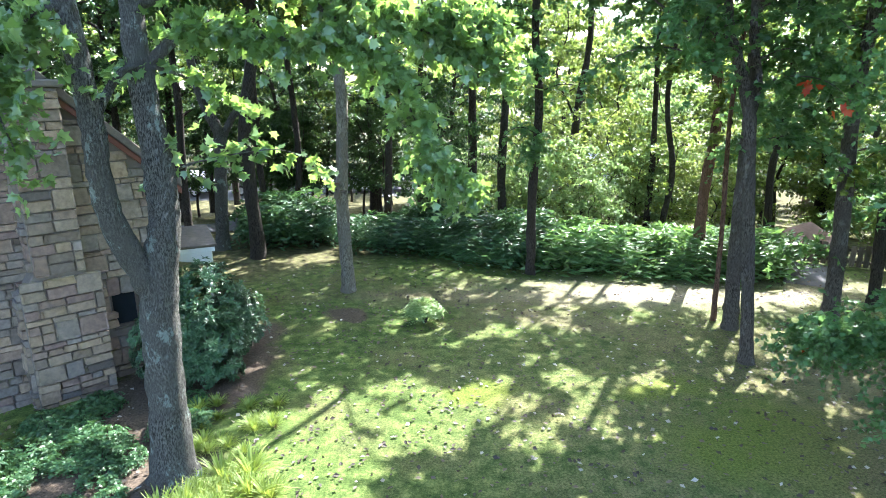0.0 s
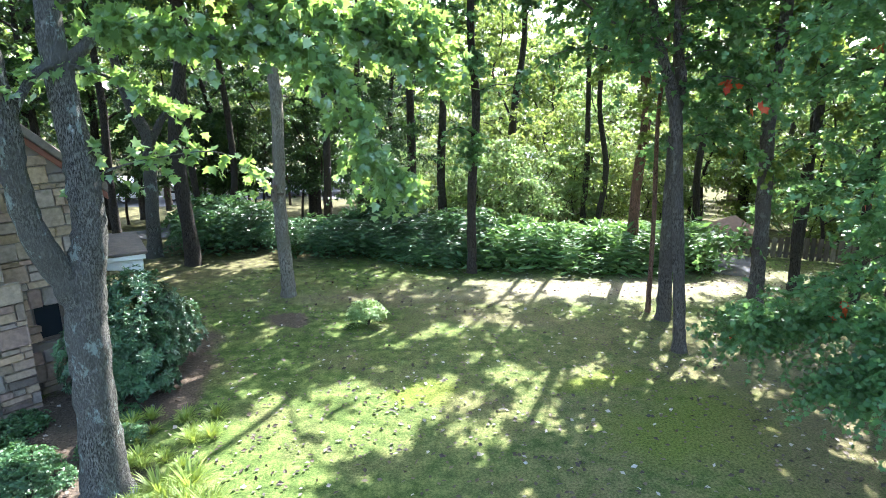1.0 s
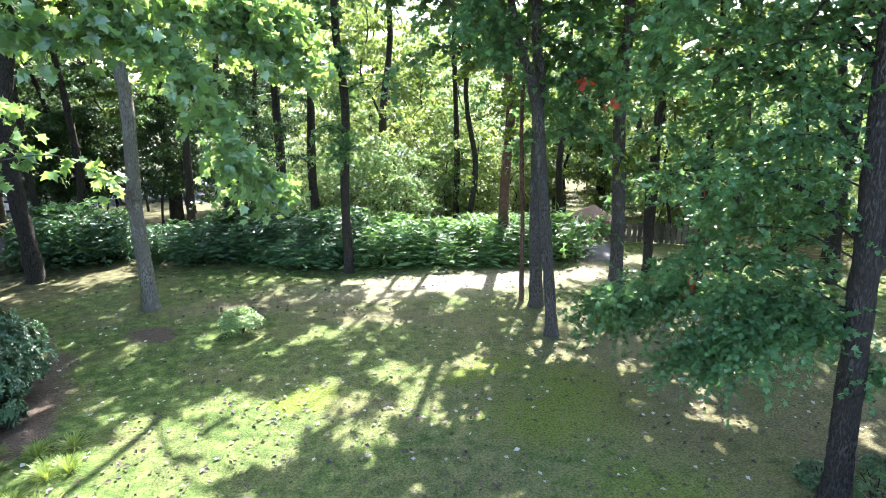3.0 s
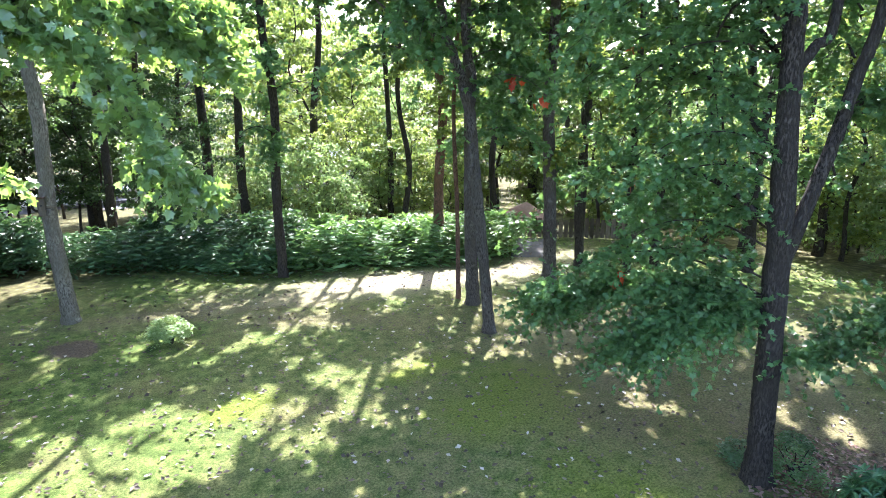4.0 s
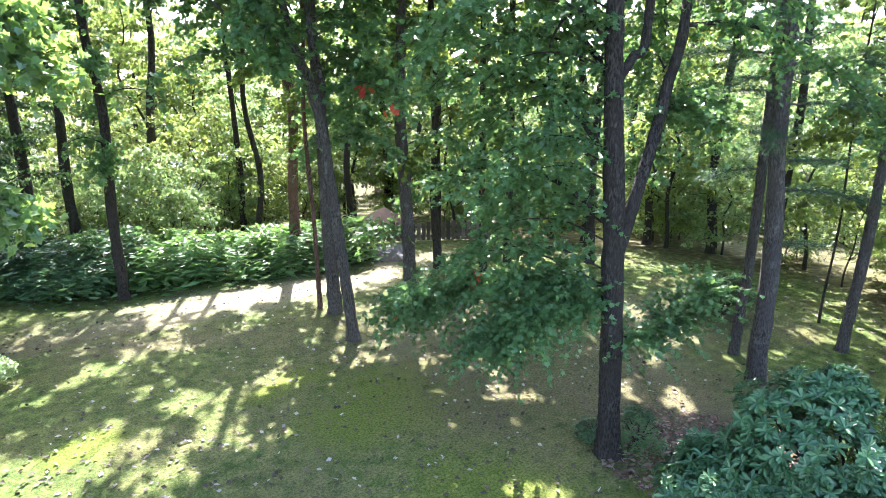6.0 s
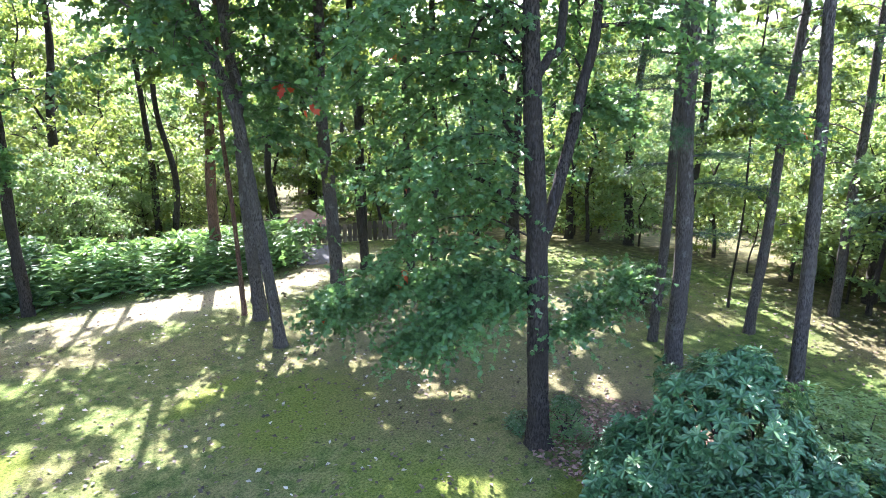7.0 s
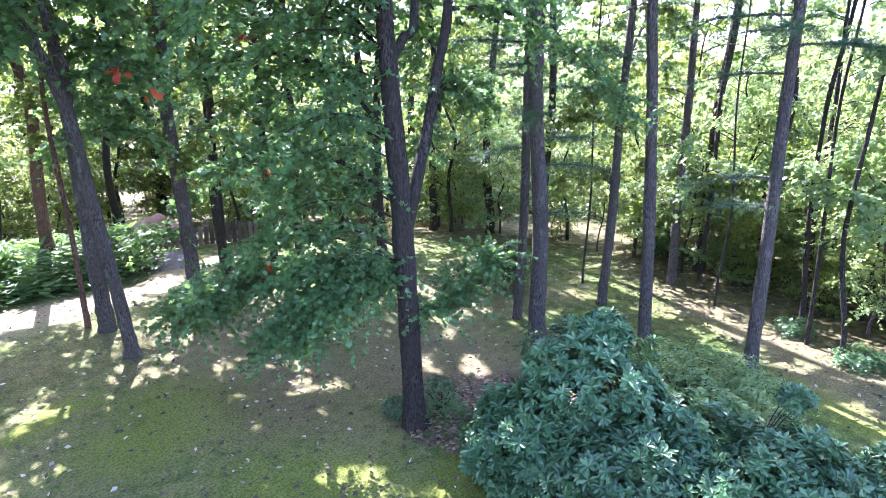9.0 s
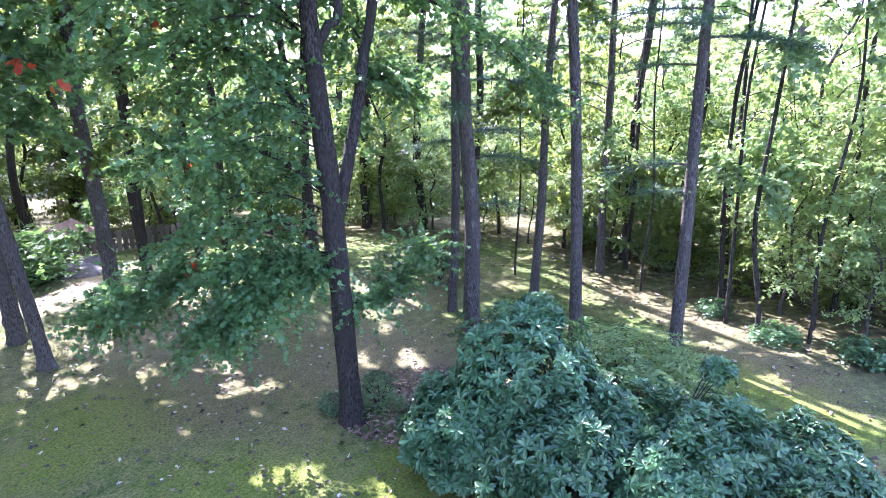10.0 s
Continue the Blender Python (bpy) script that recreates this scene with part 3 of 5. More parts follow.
tree("maple_tree", "dark-barked twin-stemmed maple with drooping lower boughs", M_BARK_DARK,
     [[(5.88, 4.3, -.1, .25), (5.85, 4.3, .4, .2), (5.78, 4.3, 1.4, .185), (5.71, 4.31, 2.5, .18), (5.64, 4.34, 3.6, .165), (5.58, 4.4, 4.8, .14), (5.55, 4.45, 6.0, .12), (5.6, 4.8, 10.0, .05)],
      [(5.73, 4.3, 2.65, .12), (5.8, 4.22, 3.1, .11), (6.0, 4.17, 3.8, .1), (6.24, 4.17, 4.55, .09), (6.4, 4.12, 5.4, .08), (6.9, 4.3, 8.5, .03)],
      [(5.58, 4.38, 4.55, .08), (5.8, 4.34, 4.85, .075), (6.02, 4.33, 5.2, .07), (6.4, 4.6, 7.5, .03)],
      LOW_A, LOW_B, LOW_C, UP_A, UP_B, UP_C, UP_D, UP_E, UP_F] + MAPLE_BOUGHS, maple_crown, M_MAPLE, seed=41, flare=.4, ring=18, slim=.66)

def sprays_and(boughs, high, seed, n=46, size=.1, keep=None):
    """Leaf sprays on the low boughs, and the high crown."""
    def grow(g):
        rng = np.random.default_rng(seed)
        for line in boughs:
            p, way = along(rng, curve(line, 16)[:, :3], n, .85, .02)
            twig_leaves(g, rng, MAPLE, p, way, rng.uniform(.2, .6, n), 9, size, droop=.4, flat=.7, keep=keep)
        high(g)
    return grow


# the trees on the lawn
LAWN = [  # x, y, radius, lean, bark, label, crown centre offset and radii, clumps
    ("lawn_tree", -2.14, 13.13, .2, (.0, .0), M_BARK_PALE, "pale grey-barked tree standing in bare earth on the lawn", (3.4, 3.2, 2.6), 750),
    ("lawn_tree", 2.12, 14.44, .14, (.0, .0), M_BARK_DARK, "slim dark tree at the edge of the hedge", (3.6, 3.4, 2.8), 900),
    ("lawn_tree", 5.46, 11.0, .18, (-.1, .1), M_BARK_PINE, "straight dark trunk behind the leaning tree", (3.4, 3.2, 2.8), 850),
    ("lawn_tree", 5.32, 11.4, .06, (-.02, .1), M_BARK_RED, "thin young trunk beside the leaning tree", (1.5, 1.5, 2.2), 120),
    ("lawn_tree", 7.67, 11.48, .19, (-.1, .08), M_BARK_PINE, "tall dark tree beside the pale dry strip", (3.4, 3.2, 2.8), 850),
    ("lawn_tree", 8.86, 12.0, .13, (-.12, .05), M_BARK_DARK, "tall slim dark tree", (3.0, 3.0, 2.6), 550),
    ("lawn_tree", 9.3, 12.6, .12, (-.1, .05), M_BARK_DARK, "tall slim dark tree", (3.0, 3.0, 2.6), 450),
    ("lawn_tree", 9.84, 11.4, .11, (-.1, .05), M_BARK_DARK, "tall slim dark tree", (3.0, 3.0, 2.6), 500),
    ("lawn_tree", 10.95, 11.7, .14, (-.05, .02), M_BARK_DARK, "tall dark tree with a side limb", (3.0, 3.0, 2.6), 550),
    ("lawn_tree", 6.24, 14.62, .17, (-.05, .0), M_BARK_RED, "red-brown tree growing out of the hedge", (3.4, 3.0, 2.6), 500),
    ("lawn_tree", 11.8, 3.86, .125, (.08, -.07), M_BARK_PINE, "dark tree with light boughs under the pines", (3.2, 3.4, 2.4), 620),
    # high crown put here to shade the right end of the lawn
    ("lawn_tree", 13.9, 3.0, .12, (0, 0), M_BARK_PINE, "slim tree at the edge of the woods whose crown shades the lawn", (3.2, 3.2, 2.4), 560),
    # added tree, its crown set up-sun to darken the same lawn
    ("lawn_tree", 14.9, 6.6, .14, (0, 0), M_BARK_DARK, "dark tree added at the lawn's far edge to shade it", (3.4, 3.4, 2.4), 620),
    ("lawn_tree", 12.63, 10.31, .15, (0, 0), M_BARK_DARK, "dark tree behind the maple", (3.0, 3.0, 2.6), 500),
]
for i, (nm, x, y, r, lean, bark, label, rad, n) in enumerate(LAWN):
    st = leader(x, y, r, lean, seed=60 + i, bend=.05)
    tx, ty = st[-2][:2]
    low = {1: (2.9, 7.2, 11, 1.5), 2: (3.2, 7.2, 10, 1.5), 4: (1.2, 7.0, 11, 1.5), 5: (2.8, 7.0, 8, 1.6), 6: (4.2, 7.0, 6, 1.6), 7: (1.5, 7.0, 9, 1.6), 8: (2.5, 7.0, 8, 1.7), 9: (3.0, 7.2, 10, 1.4), 10: (1.4, 6.4, 9, 1.4), 11: (1.6, 6.6, 9, 1.5), 12: (2.0, 7, 9, 1.6), 13: (1.6, 7.4, 11, 1.8)}.get(i)
    boughs = boughs_towards(x, y, low[0], low[1], low[2], 0, 360, low[3], 160 + i, .02) if low else []
    tree(nm, label, bark, [st] + limbs_off(st, 5 if r > .1 else 2, 80 + i) + boughs, sprays_and(boughs, high_crown(100 + i, (tx, ty, 9.6), rad, n), 180 + i, keep=shading if i >= 10 else clear_of_openings), M_MAPLE if i in (1, 2, 4, 7, 13) else M_WOODS, "lawn trees", seed=140 + i)

st = [(5.1, 9.54, -.1, .21), (5.06, 9.55, .4, .165), (4.92, 9.6, 1.85, .155), (4.79, 9.67, 3.2, .15), (4.7, 9.72, 4.1, .15), (4.48, 9.93, 5.0, .13), (4.33, 10.0, 5.6, .11), (3.9, 10.2, 9.0, .05)]
LEAN_BOUGHS = boughs_towards(4.2, 10.0, 4.6, 7.2, 12, 110, 260, 1.8, 206, .025) + boughs_towards(4.7, 9.8, 3.4, 7.0, 10, -60, 60, 1.5, 207, .02)
tree("leaning_tree", "leaning grey-brown tree that forks at head height of the canopy", M_BARK_PINE,
     [st, [(4.7, 9.73, 3.9, .1), (4.86, 9.85, 4.5, .09), (4.7, 9.96, 5.7, .08), (4.9, 10.3, 9, .03)],
      [(4.5, 9.9, 4.9, .06), (4.0, 9.9, 5.35, .05), (3.5, 9.9, 5.5, .035), (3.0, 10, 5.9, .02)]] + LEAN_BOUGHS + limbs_off(st, 4, 15),
     sprays_and(LEAN_BOUGHS, high_crown(201, (4.2, 10.2, 9.6), (3.8, 3.4, 2.8), 950), 205, keep=clear_of_openings), M_MAPLE, "lawn trees", seed=202, slim=.66)
st = [(-6.22, 16.79, -.1, .3), (-6.2, 16.8, .4, .23), (-6.1, 16.82, 2.0, .2), (-6.05, 16.85, 3.2, .19), (-6.39, 16.73, 4.2, .15), (-6.7, 16.6, 6.5, .1), (-6.9, 16.6, 10, .05)]
tree("forked_tree", "grey forked tree at the end of the hedge", M_BARK_GREY, [st, [(-6.06, 16.85, 2.9, .13), (-5.7, 16.95, 3.6, .12), (-5.3, 17.05, 4.4, .1), (-4.8, 17.2, 8, .04)]] + limbs_off(st, 4, 17),
     high_crown(203, (-6.3, 17, 9.0), (3.6, 3.4, 2.8), 800), M_DARK_SHADED_LEAF, "lawn trees", seed=204)


# ---- pines ----
def pine(x, y, r, lean, label, boughs, seed, top=13.0, crown_lo=5.0):
    rng = np.random.default_rng(seed)
    st = leader(x, y, r, lean, top, .04, seed)
    c = curve(st, 60)
    base = np.array([x, y, 0.0])
    ob = thing("pine_tree", label, "tree", tuple(base), "pines")
    g = Geo()
    tube(g, np.array([(a, b, c, d * SLIM) for a, b, c, d in st]) - np.array([*base, 0]), 40, 14, .04, .3, seed)
    part("trunk", g, M_BARK_PINE, ob, smooth=True)
    tufts = Geo()
    spec = [(z, a, l) for z, a, l in boughs] + [(rng.uniform(crown_lo, top - .5), rng.uniform(0, 360), rng.uniform(1.2, 2.4)) for _ in range(34)]
    starts, ways = [], []
    for z, a, l in spec:
        p = c[np.argmin(abs(c[:, 2] - z)), :3] - base
        d = np.array([math.cos(radians(a)), math.sin(radians(a)), 0.0])
        line = [(*(p + d * l * k + np.array([0, 0, .12 * l * k - .22 * l * k * k])), .015 * (1 - k) + .003) for k in (0, .3, .6, 1)]
        wood = Geo()
        tube(wood, line, 8, 5, .05, 0, seed)
        part("bough", wood, M_BARK_PINE, ob, smooth=True)
        cl = curve(line, 16)[:, :3]
        q, w = along(rng, cl, int(40 * l), .9, .05)
        starts.append(q)
        ways.append(w)
    q, w = np.vstack(starts), np.vstack(ways)
    w[:, 2] *= .4
    w = unit(w)
    n = len(q)
    t = rng.random((n, 26))
    p = (q[:, None] + w[:, None] * (.38 * t)[..., None]).reshape(-1, 3)
    ax = (w[:, None] * .8 + rng.standard_normal((n, 26, 3)) * .55).reshape(-1, 3)
    leaves(tufts, NEEDLE, p, ax, rng.standard_normal(p.shape), rng.uniform(.09, .15, len(p)))
    part("needles", tufts, M_NEEDLE, ob, kind="stuff")
    return ob


pine(9.42, 4.2, .2, (-.08, .2), "tall pine with wispy boughs and plated grey-brown bark", [(3.4, -20, 1.5), (3.0, -40, 1.3), (3.9, 200, 1.2), (4.2, -30, 1.8), (4.4, 150, 1.4), (4.7, 60, 1.4), (2.2, -30, .8)], 301, crown_lo=4.4)
pine(10.12, 4.95, .13, (.04, -.1), "slim pine beside the tall pine", [(3.2, 160, 1.0), (3.8, 20, 1.1)], 302, crown_lo=4.8)
pine(9.9, 2.47, .15, (-.06, .2), "straight grey pine behind the rhododendron", [(4.0, 60, .9)], 303, crown_lo=5.6)
pine(9.97, .86, .14, (.0, .0), "leaning grey pine near the woods", [(3.1, 120, 1.2), (2.7, 100, .9), (4.5, 80, 1.4), (4.9, -60, 1.4), (5.1, 180, 1.4), (4.8, 20, 1.3)], 304, crown_lo=4.7)

# slim trunks along the edge of the right-hand woods
for i, (x, y, r) in enumerate([(13.6, .35, .07), (12.5, .36, .06), (11.75, .2, .04), (11.35, -.3, .05), (11.3, -1.1, .035), (14.4, 2.5, .06), (12.95, 1.9, .03), (12.9, 4.7, .03), (15.4, 1.4, .09), (13.2, -1.6, .06)]):
    st = leader(x, y, r, (.0, .0), 10.5, .1, 330 + i)
    bs = boughs_towards(x, y, 2.4, 6.0, 5, 0, 360, 1.3, 350 + i, .012)
    tree("slim_tree", "slim dark tree at the edge of the woods", M_BARK_DARK, [st] + bs, sprays_and(bs, high_crown(370 + i, (x, y, 8.6), (1.5, 1.5, 1.6), 60), 390 + i, 34, .095, shading), M_COOLWOODS, "woodland edge trees", seed=410 + i)


# ---- woods ----
def wood_tree(name, label, bark, leaf, seed, height, radius, low, r, n, size, group):
    """One tree of the woods, with layered sprays of leaves from low up to its height."""
    rng = np.random.default_rng(seed)
    ob = thing(name, label, "tree", (0, 0, 0), group)
    st = [(0, 0, -.4, r * 1.2)] + [(rng.normal() * .06 * h, rng.normal() * .06 * h, h, r * (1 - .85 * h / height)) for h in np.linspace(.5, height * .95, 6)]
    g = Geo()
    tube(g, st, 26, 9, .06, .3, seed)
    c = curve(st, 50)
    part("trunk", g, bark, ob, smooth=True)
    wood, crown = Geo(), Geo()
    for i in range(16):
        z = low + (height * .92 - low) * (i + rng.random()) / 16
        x, y, _, rr = c[np.argmin(abs(c[:, 2] - z))]
        k = (z - low) / (height - low)
        reach = radius * (.55 + .8 * math.sin(math.pi * min(1, k + .12))) * rng.uniform(.6, 1.05)
        a = i * 2.4 + rng.random()
        d = np.array([math.cos(a), math.sin(a)])
        line = [(x, y, z, rr * .5), (*(np.array([x, y]) + d * reach * .5), z + reach * .25, rr * .3), (*(np.array([x, y]) + d * reach), z + reach * .22, .006)]
        tube(wood, line, 7, 5, .04, 0, seed + i)
        p, w = along(rng, curve(line, 14)[:, :3], n // 16, .8, .1)
        w[:, 2] *= .5
        twig_leaves(crown, rng, DIAMOND, p, unit(w), rng.uniform(.3, .9, len(p)), 12, size, droop=.3, flat=.75)
    part("limb", wood, bark, ob, smooth=True, kind="stuff")
    part("crown", crown, leaf, ob, kind="stuff")
    return ob


KINDS = [
    wood_tree("understory_tree", "young broadleaf tree with sunlit yellow-green leaves", M_BARK_DARK, M_WOODS, 401, 7.5, 1.9, 1.4, .07, 560, .14, "woods"),
    wood_tree("understory_tree", "slender young tree with layered light green leaves", M_BARK_DARK, M_COOLWOODS, 402, 6.0, 1.8, .8, .06, 520, .13, "woods"),
    wood_tree("woodland_tree", "tall woodland tree with a dark trunk and green crown", M_BARK_DARK, M_WOODS, 403, 13.0, 2.8, 4.5, .17, 800, .18, "woods"),
    wood_tree("woodland_tree", "tall tree with leaves coloured dark green for shade", M_BARK_DARK, M_DARK_SHADED_LEAF, 404, 12.0, 2.8, 3.0, .16, 900, .17, "woods"),
    wood_tree("understory_tree", "young tree with leaves coloured dark green for shade", M_BARK_DARK, M_DARK_SHADED_LEAF, 405, 6.5, 2.0, 1.3, .07, 620, .14, "woods"),
    wood_tree("woodland_tree", "tall grey-barked woodland tree", M_BARK_PINE, M_COOLWOODS, 406, 14.0, 3.0, 5.5, .2, 800, .18, "woods"),
    wood_tree("distant_tree", "distant broad green tree beyond the street", M_BARK_DARK, M_WOODS, 407, 15.0, 4.2, 1.0, .25, 1900, .25, "woods"),
    wood_tree("sapling", "bushy sunlit sapling with yellow-green leaves", M_BARK_DARK, M_WOODS, 408, 3.8, 1.3, .2, .035, 420, .11, "undergrowth"),
    wood_tree("sapling", "bushy green sapling in the undergrowth", M_BARK_DARK, M_COOLWOODS, 409, 3.2, 1.3, .2, .035, 420, .11, "undergrowth"),
    wood_tree("sapling", "airy sapling with pale green leaves at the woods' edge", M_BARK_DARK, M_PALEWOODS, 410, 4.6, 1.7, .9, .03, 240, .12, "undergrowth"),
    wood_tree("understory_tree", "young tree with layered sprays of pale sage-green leaves", M_BARK_PINE, M_PALEWOODS, 411, 7.0, 2.2, 1.0, .06, 400, .12, "woods"),
]
_w = np.random.default_rng(77)
_used = set()


def plant(kind, x, y, scale):
    m = Matrix.Translation((x, y, float(ground_z(x, y)))) @ Matrix.Rotation(_w.uniform(0, 6.28), 4, "Z") @ Matrix.Diagonal((scale, scale, scale * _w.uniform(.9, 1.15), 1))
    if kind not in _used:
        _used.add(kind)
        KINDS[kind].matrix_basis = m
    else:
        copy_thing_at(KINDS[kind], m)


def copy_thing_at(ob, m):
    keep = ob.matrix_basis.copy()
    ob.matrix_basis = Matrix.Identity(4)
    made = copy_thing(ob, m)
    ob.matrix_basis = keep
    return made


def clear_of(x, y):
    """Where no tree of the woods stands: the lawn, the street and the drive."""
    if math.hypot(x - 3.6, y - 5) < 12.4 or abs(y - 41 - .05 * x) < 4.2 or (-11 < x < -5 and 14 < y < 24):
        return False
    return True


spots = []
for _ in range(2600):
    az, rr = _w.uniform(-48, 128), math.sqrt(_w.uniform(16.6 ** 2, 72 ** 2))
    x, y = rr * math.sin(radians(az)), rr * math.cos(radians(az))
    gap = 1.8 if rr < 30 else 2.6 if rr < 46 else 6.0
    if az > 58 and rr < 46:
        gap = 3.4
    if clear_of(x, y) and all((x - a) ** 2 + (y - b) ** 2 > gap * gap for a, b in spots):
        spots.append((x, y))
for x, y in spots:
    az, rr = math.degrees(math.atan2(x, y)), math.hypot(x, y)
    u = _w.random()
    if rr > 46:
        plant(6, x, y, _w.uniform(.85, 1.15) * (.62 if az > 76 else 1))
        continue
    if math.hypot(x + 3.4, y - 17.2) < 14 and abs((x + 3.4) * .857 - (y - 17.2) * .515) < 2.6 and y > 16.4:
        continue     # the sun reaches the end of the hedge here
    # on the left the deep shade is put into darker leaf colours
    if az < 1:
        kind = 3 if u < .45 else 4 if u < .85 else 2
    elif az < 34:
        kind = 0 if u < .4 else 1 if u < .7 else 2 if u < .85 else 5
        if rr < 30 and (u > .7 or rr < 22):
            continue
    elif az < 62:
        kind = 0 if u < .5 else 1 if u < .8 else 2
        if rr < 30 and (u > .8 or u < .2):
            continue
    else:
        kind = 0 if u < .3 else 1 if u < .5 else 10 if u < .92 else 5
        if rr < 23:
            continue
    plant(kind, x, y, _w.uniform(.8, 1.2) * (1.25 if rr > 40 else 1))
# tall trunks seen over the hedge and behind the maple, and two added ones
for x, y, s, k in [(-7.8, 18.4, .8, 3), (-5.9, 20.2, .7, 3), (-5.1, 21.4, .75, 3), (-1.9, 20.9, .8, 3), (-.8, 22.0, .75, 3), (.85, 19.5, .95, 2), (1.8, 18.4, .85, 2), (4.8, 22.5, .95, 5),
                   (6.4, 19.0, .6, 2), (6.5, 17.9, .55, 2), (10.0, 18.6, .7, 3), (14.2, 11.8, .8, 2), (15.7, 10.7, .7, 5), (16.3, 9.0, .8, 2), (15.3, 2.7, .8, 5), (15.2, 14.6, .8, 2), (17.3, 12.6, .8, 5)]:
    st = leader(x, y, .2 * s, (0, 0), 12.5, .12, int(x * 31 + y * 7) % 997)
    # wide crowns, and the last two trees, are added to shade the lawn
    wide = (x > 14 and y > 8) or (-2.5 < x < 6 and y > 18)
    tree("woodland_tree", "tall dark woodland trunk behind the lawn", M_BARK_DARK, [st] + limbs_off(st, 3, k), high_crown(int(x * 13 + y * 5) % 991, (x, y, 9.8), (3.4, 3.4, 2.2) if wide else (2.4, 2.4, 2.2), 470 if wide else 200), M_WOODS, "woods", seed=k)
# tall crowns farther back in the woods
for az, rr, s in [(57, 36, .95), (66, 36, 1.0), (73, 38, 1.0), (84, 38, .9)]:
    plant(5 if rr > 30 else 2, rr * math.sin(radians(az)), rr * math.cos(radians(az)), s)
# one more tree, added up-sun to keep the asphalt path in shade
plant(2, 13.4, 21.6, .95)
# saplings and undergrowth close behind the hedge and along the woods
for i in range(190):
    az, rr = _w.uniform(-34, 62) if i % 4 else _w.uniform(62, 100), _w.uniform(16.6, 29)
    x, y = rr * math.sin(radians(az)), rr * math.cos(radians(az))
    if not clear_of(x, y) or (-6.5 < x < 3 and y < 21 and abs((x + 3.4) * .857 - (y - 17.2) * .515) < 2.6) or (8 < x < 13 and 13 < y < 20 and az > 24 and az < 40):
        continue
    # left undergrowth takes the leaf colour darkened for shade
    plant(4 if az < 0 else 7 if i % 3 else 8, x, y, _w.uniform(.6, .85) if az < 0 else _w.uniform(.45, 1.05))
# the woods go on behind the camera
for i in range(14):
    a = radians(135 + i * 13)
    rr = _w.uniform(15, 24)
    plant((2, 5, 3)[i % 3], rr * math.sin(a), rr * math.cos(a), _w.uniform(.9, 1.2))


# ---- hedge and shrubs ----
def frond_shrub(label, leaf, seed, radius, height, fronds, per, size, shape=OVAL, arch=.6, name="shrub", group="", droop=1.0, reach=1.0):
    """A shrub of arching fronds with leaves in two ranks."""
    rng = np.random.default_rng(seed)
    ob = thing(name, label, "shrub", (0, 0, 0), group)
    wood, g = Geo(), Geo()
    for i in range(9):
        a = i * .7
        tube(wood, [(0, 0, -.05, .02), (math.cos(a) * radius * .25, math.sin(a) * radius * .25, height * .45, .012), (math.cos(a) * radius * .5, math.sin(a) * radius * .5, height * .75, .005)], 7, 5, .05, 0, i)
    a = rng.uniform(0, 6.28, fronds)
    d = np.stack([np.cos(a), np.sin(a), np.zeros(fronds)], 1)
    start = d * (radius * .75 * np.sqrt(rng.random(fronds)))[:, None]
    rel = np.linalg.norm(start, axis=1) / radius
    start[:, 2] = height * (1 - .55 * rel ** 2) * rng.uniform(.35, .95, fronds)
    way = unit(d * .8 + rng.standard_normal((fronds, 3)) * .35 + np.array([0, 0, arch]))
    ln = rng.uniform(.3, .6, fronds) * min(1, radius) * reach
    t = np.linspace(.1, 1, per)[None] * np.ones((fronds, 1))
    p = start[:, None] + way[:, None] * (ln[:, None] * t)[..., None]
    p[..., 2] -= droop * ln[:, None] * t * t
    side = unit(np.cross(way, np.array([0, 0, 1.0])))
    sign = np.where(np.arange(per) % 2 == 0, 1, -1)[None, :, None]
    ax = side[:, None] * sign + way[:, None] * .5 + rng.standard_normal((fronds, per, 3)) * .25 + np.array([0, 0, -.25])
    nm = np.array([0, 0, 1.0]) + rng.standard_normal((fronds, per, 3)) * .45 + d[:, None] * .5
    ok = p[..., 2].ravel() > .03
    leaves(g, shape, p.reshape(-1, 3)[ok], ax.reshape(-1, 3)[ok], nm.reshape(-1, 3)[ok], (size * rng.uniform(.7, 1.2, (fronds, per))).ravel()[ok])
    part("stem", wood, M_BARK_DARK, ob, smooth=True, kind="stuff")
    part("foliage", g, leaf, ob, kind="stuff")
    return ob


HEDGE_KINDS = [frond_shrub("dense green hedge shrub with arching leafy shoots", M_HEDGE, 500 + i, .95, 1.2, 230, 12, .18, name="hedge_shrub", group="hedge", droop=.9, reach=1.25) for i in range(3)]
HEDGE_KINDS += [frond_shrub("light green shrub with long arching leafy shoots", M_ARCHING, 505 + i, 1.0, 1.05, 150, 11, .25, shape=SLENDER, arch=1.1, name="hedge_shrub", group="hedge", droop=1.15, reach=1.75) for i in range(3)]
HEDGE_LINE = [(-5.0, 17.0), (-3.5, 16.9), (-.7, 16.3), (.7, 15.75), (1.9, 15.1), (2.9, 14.8), (4.2, 14.4), (5.4, 14.2), (6.7, 14.1), (7.5, 14.4)]
_h = np.random.default_rng(9)
hl = curve([(*p, 0, 0) for p in HEDGE_LINE], 18)
count, placed = 0, set()
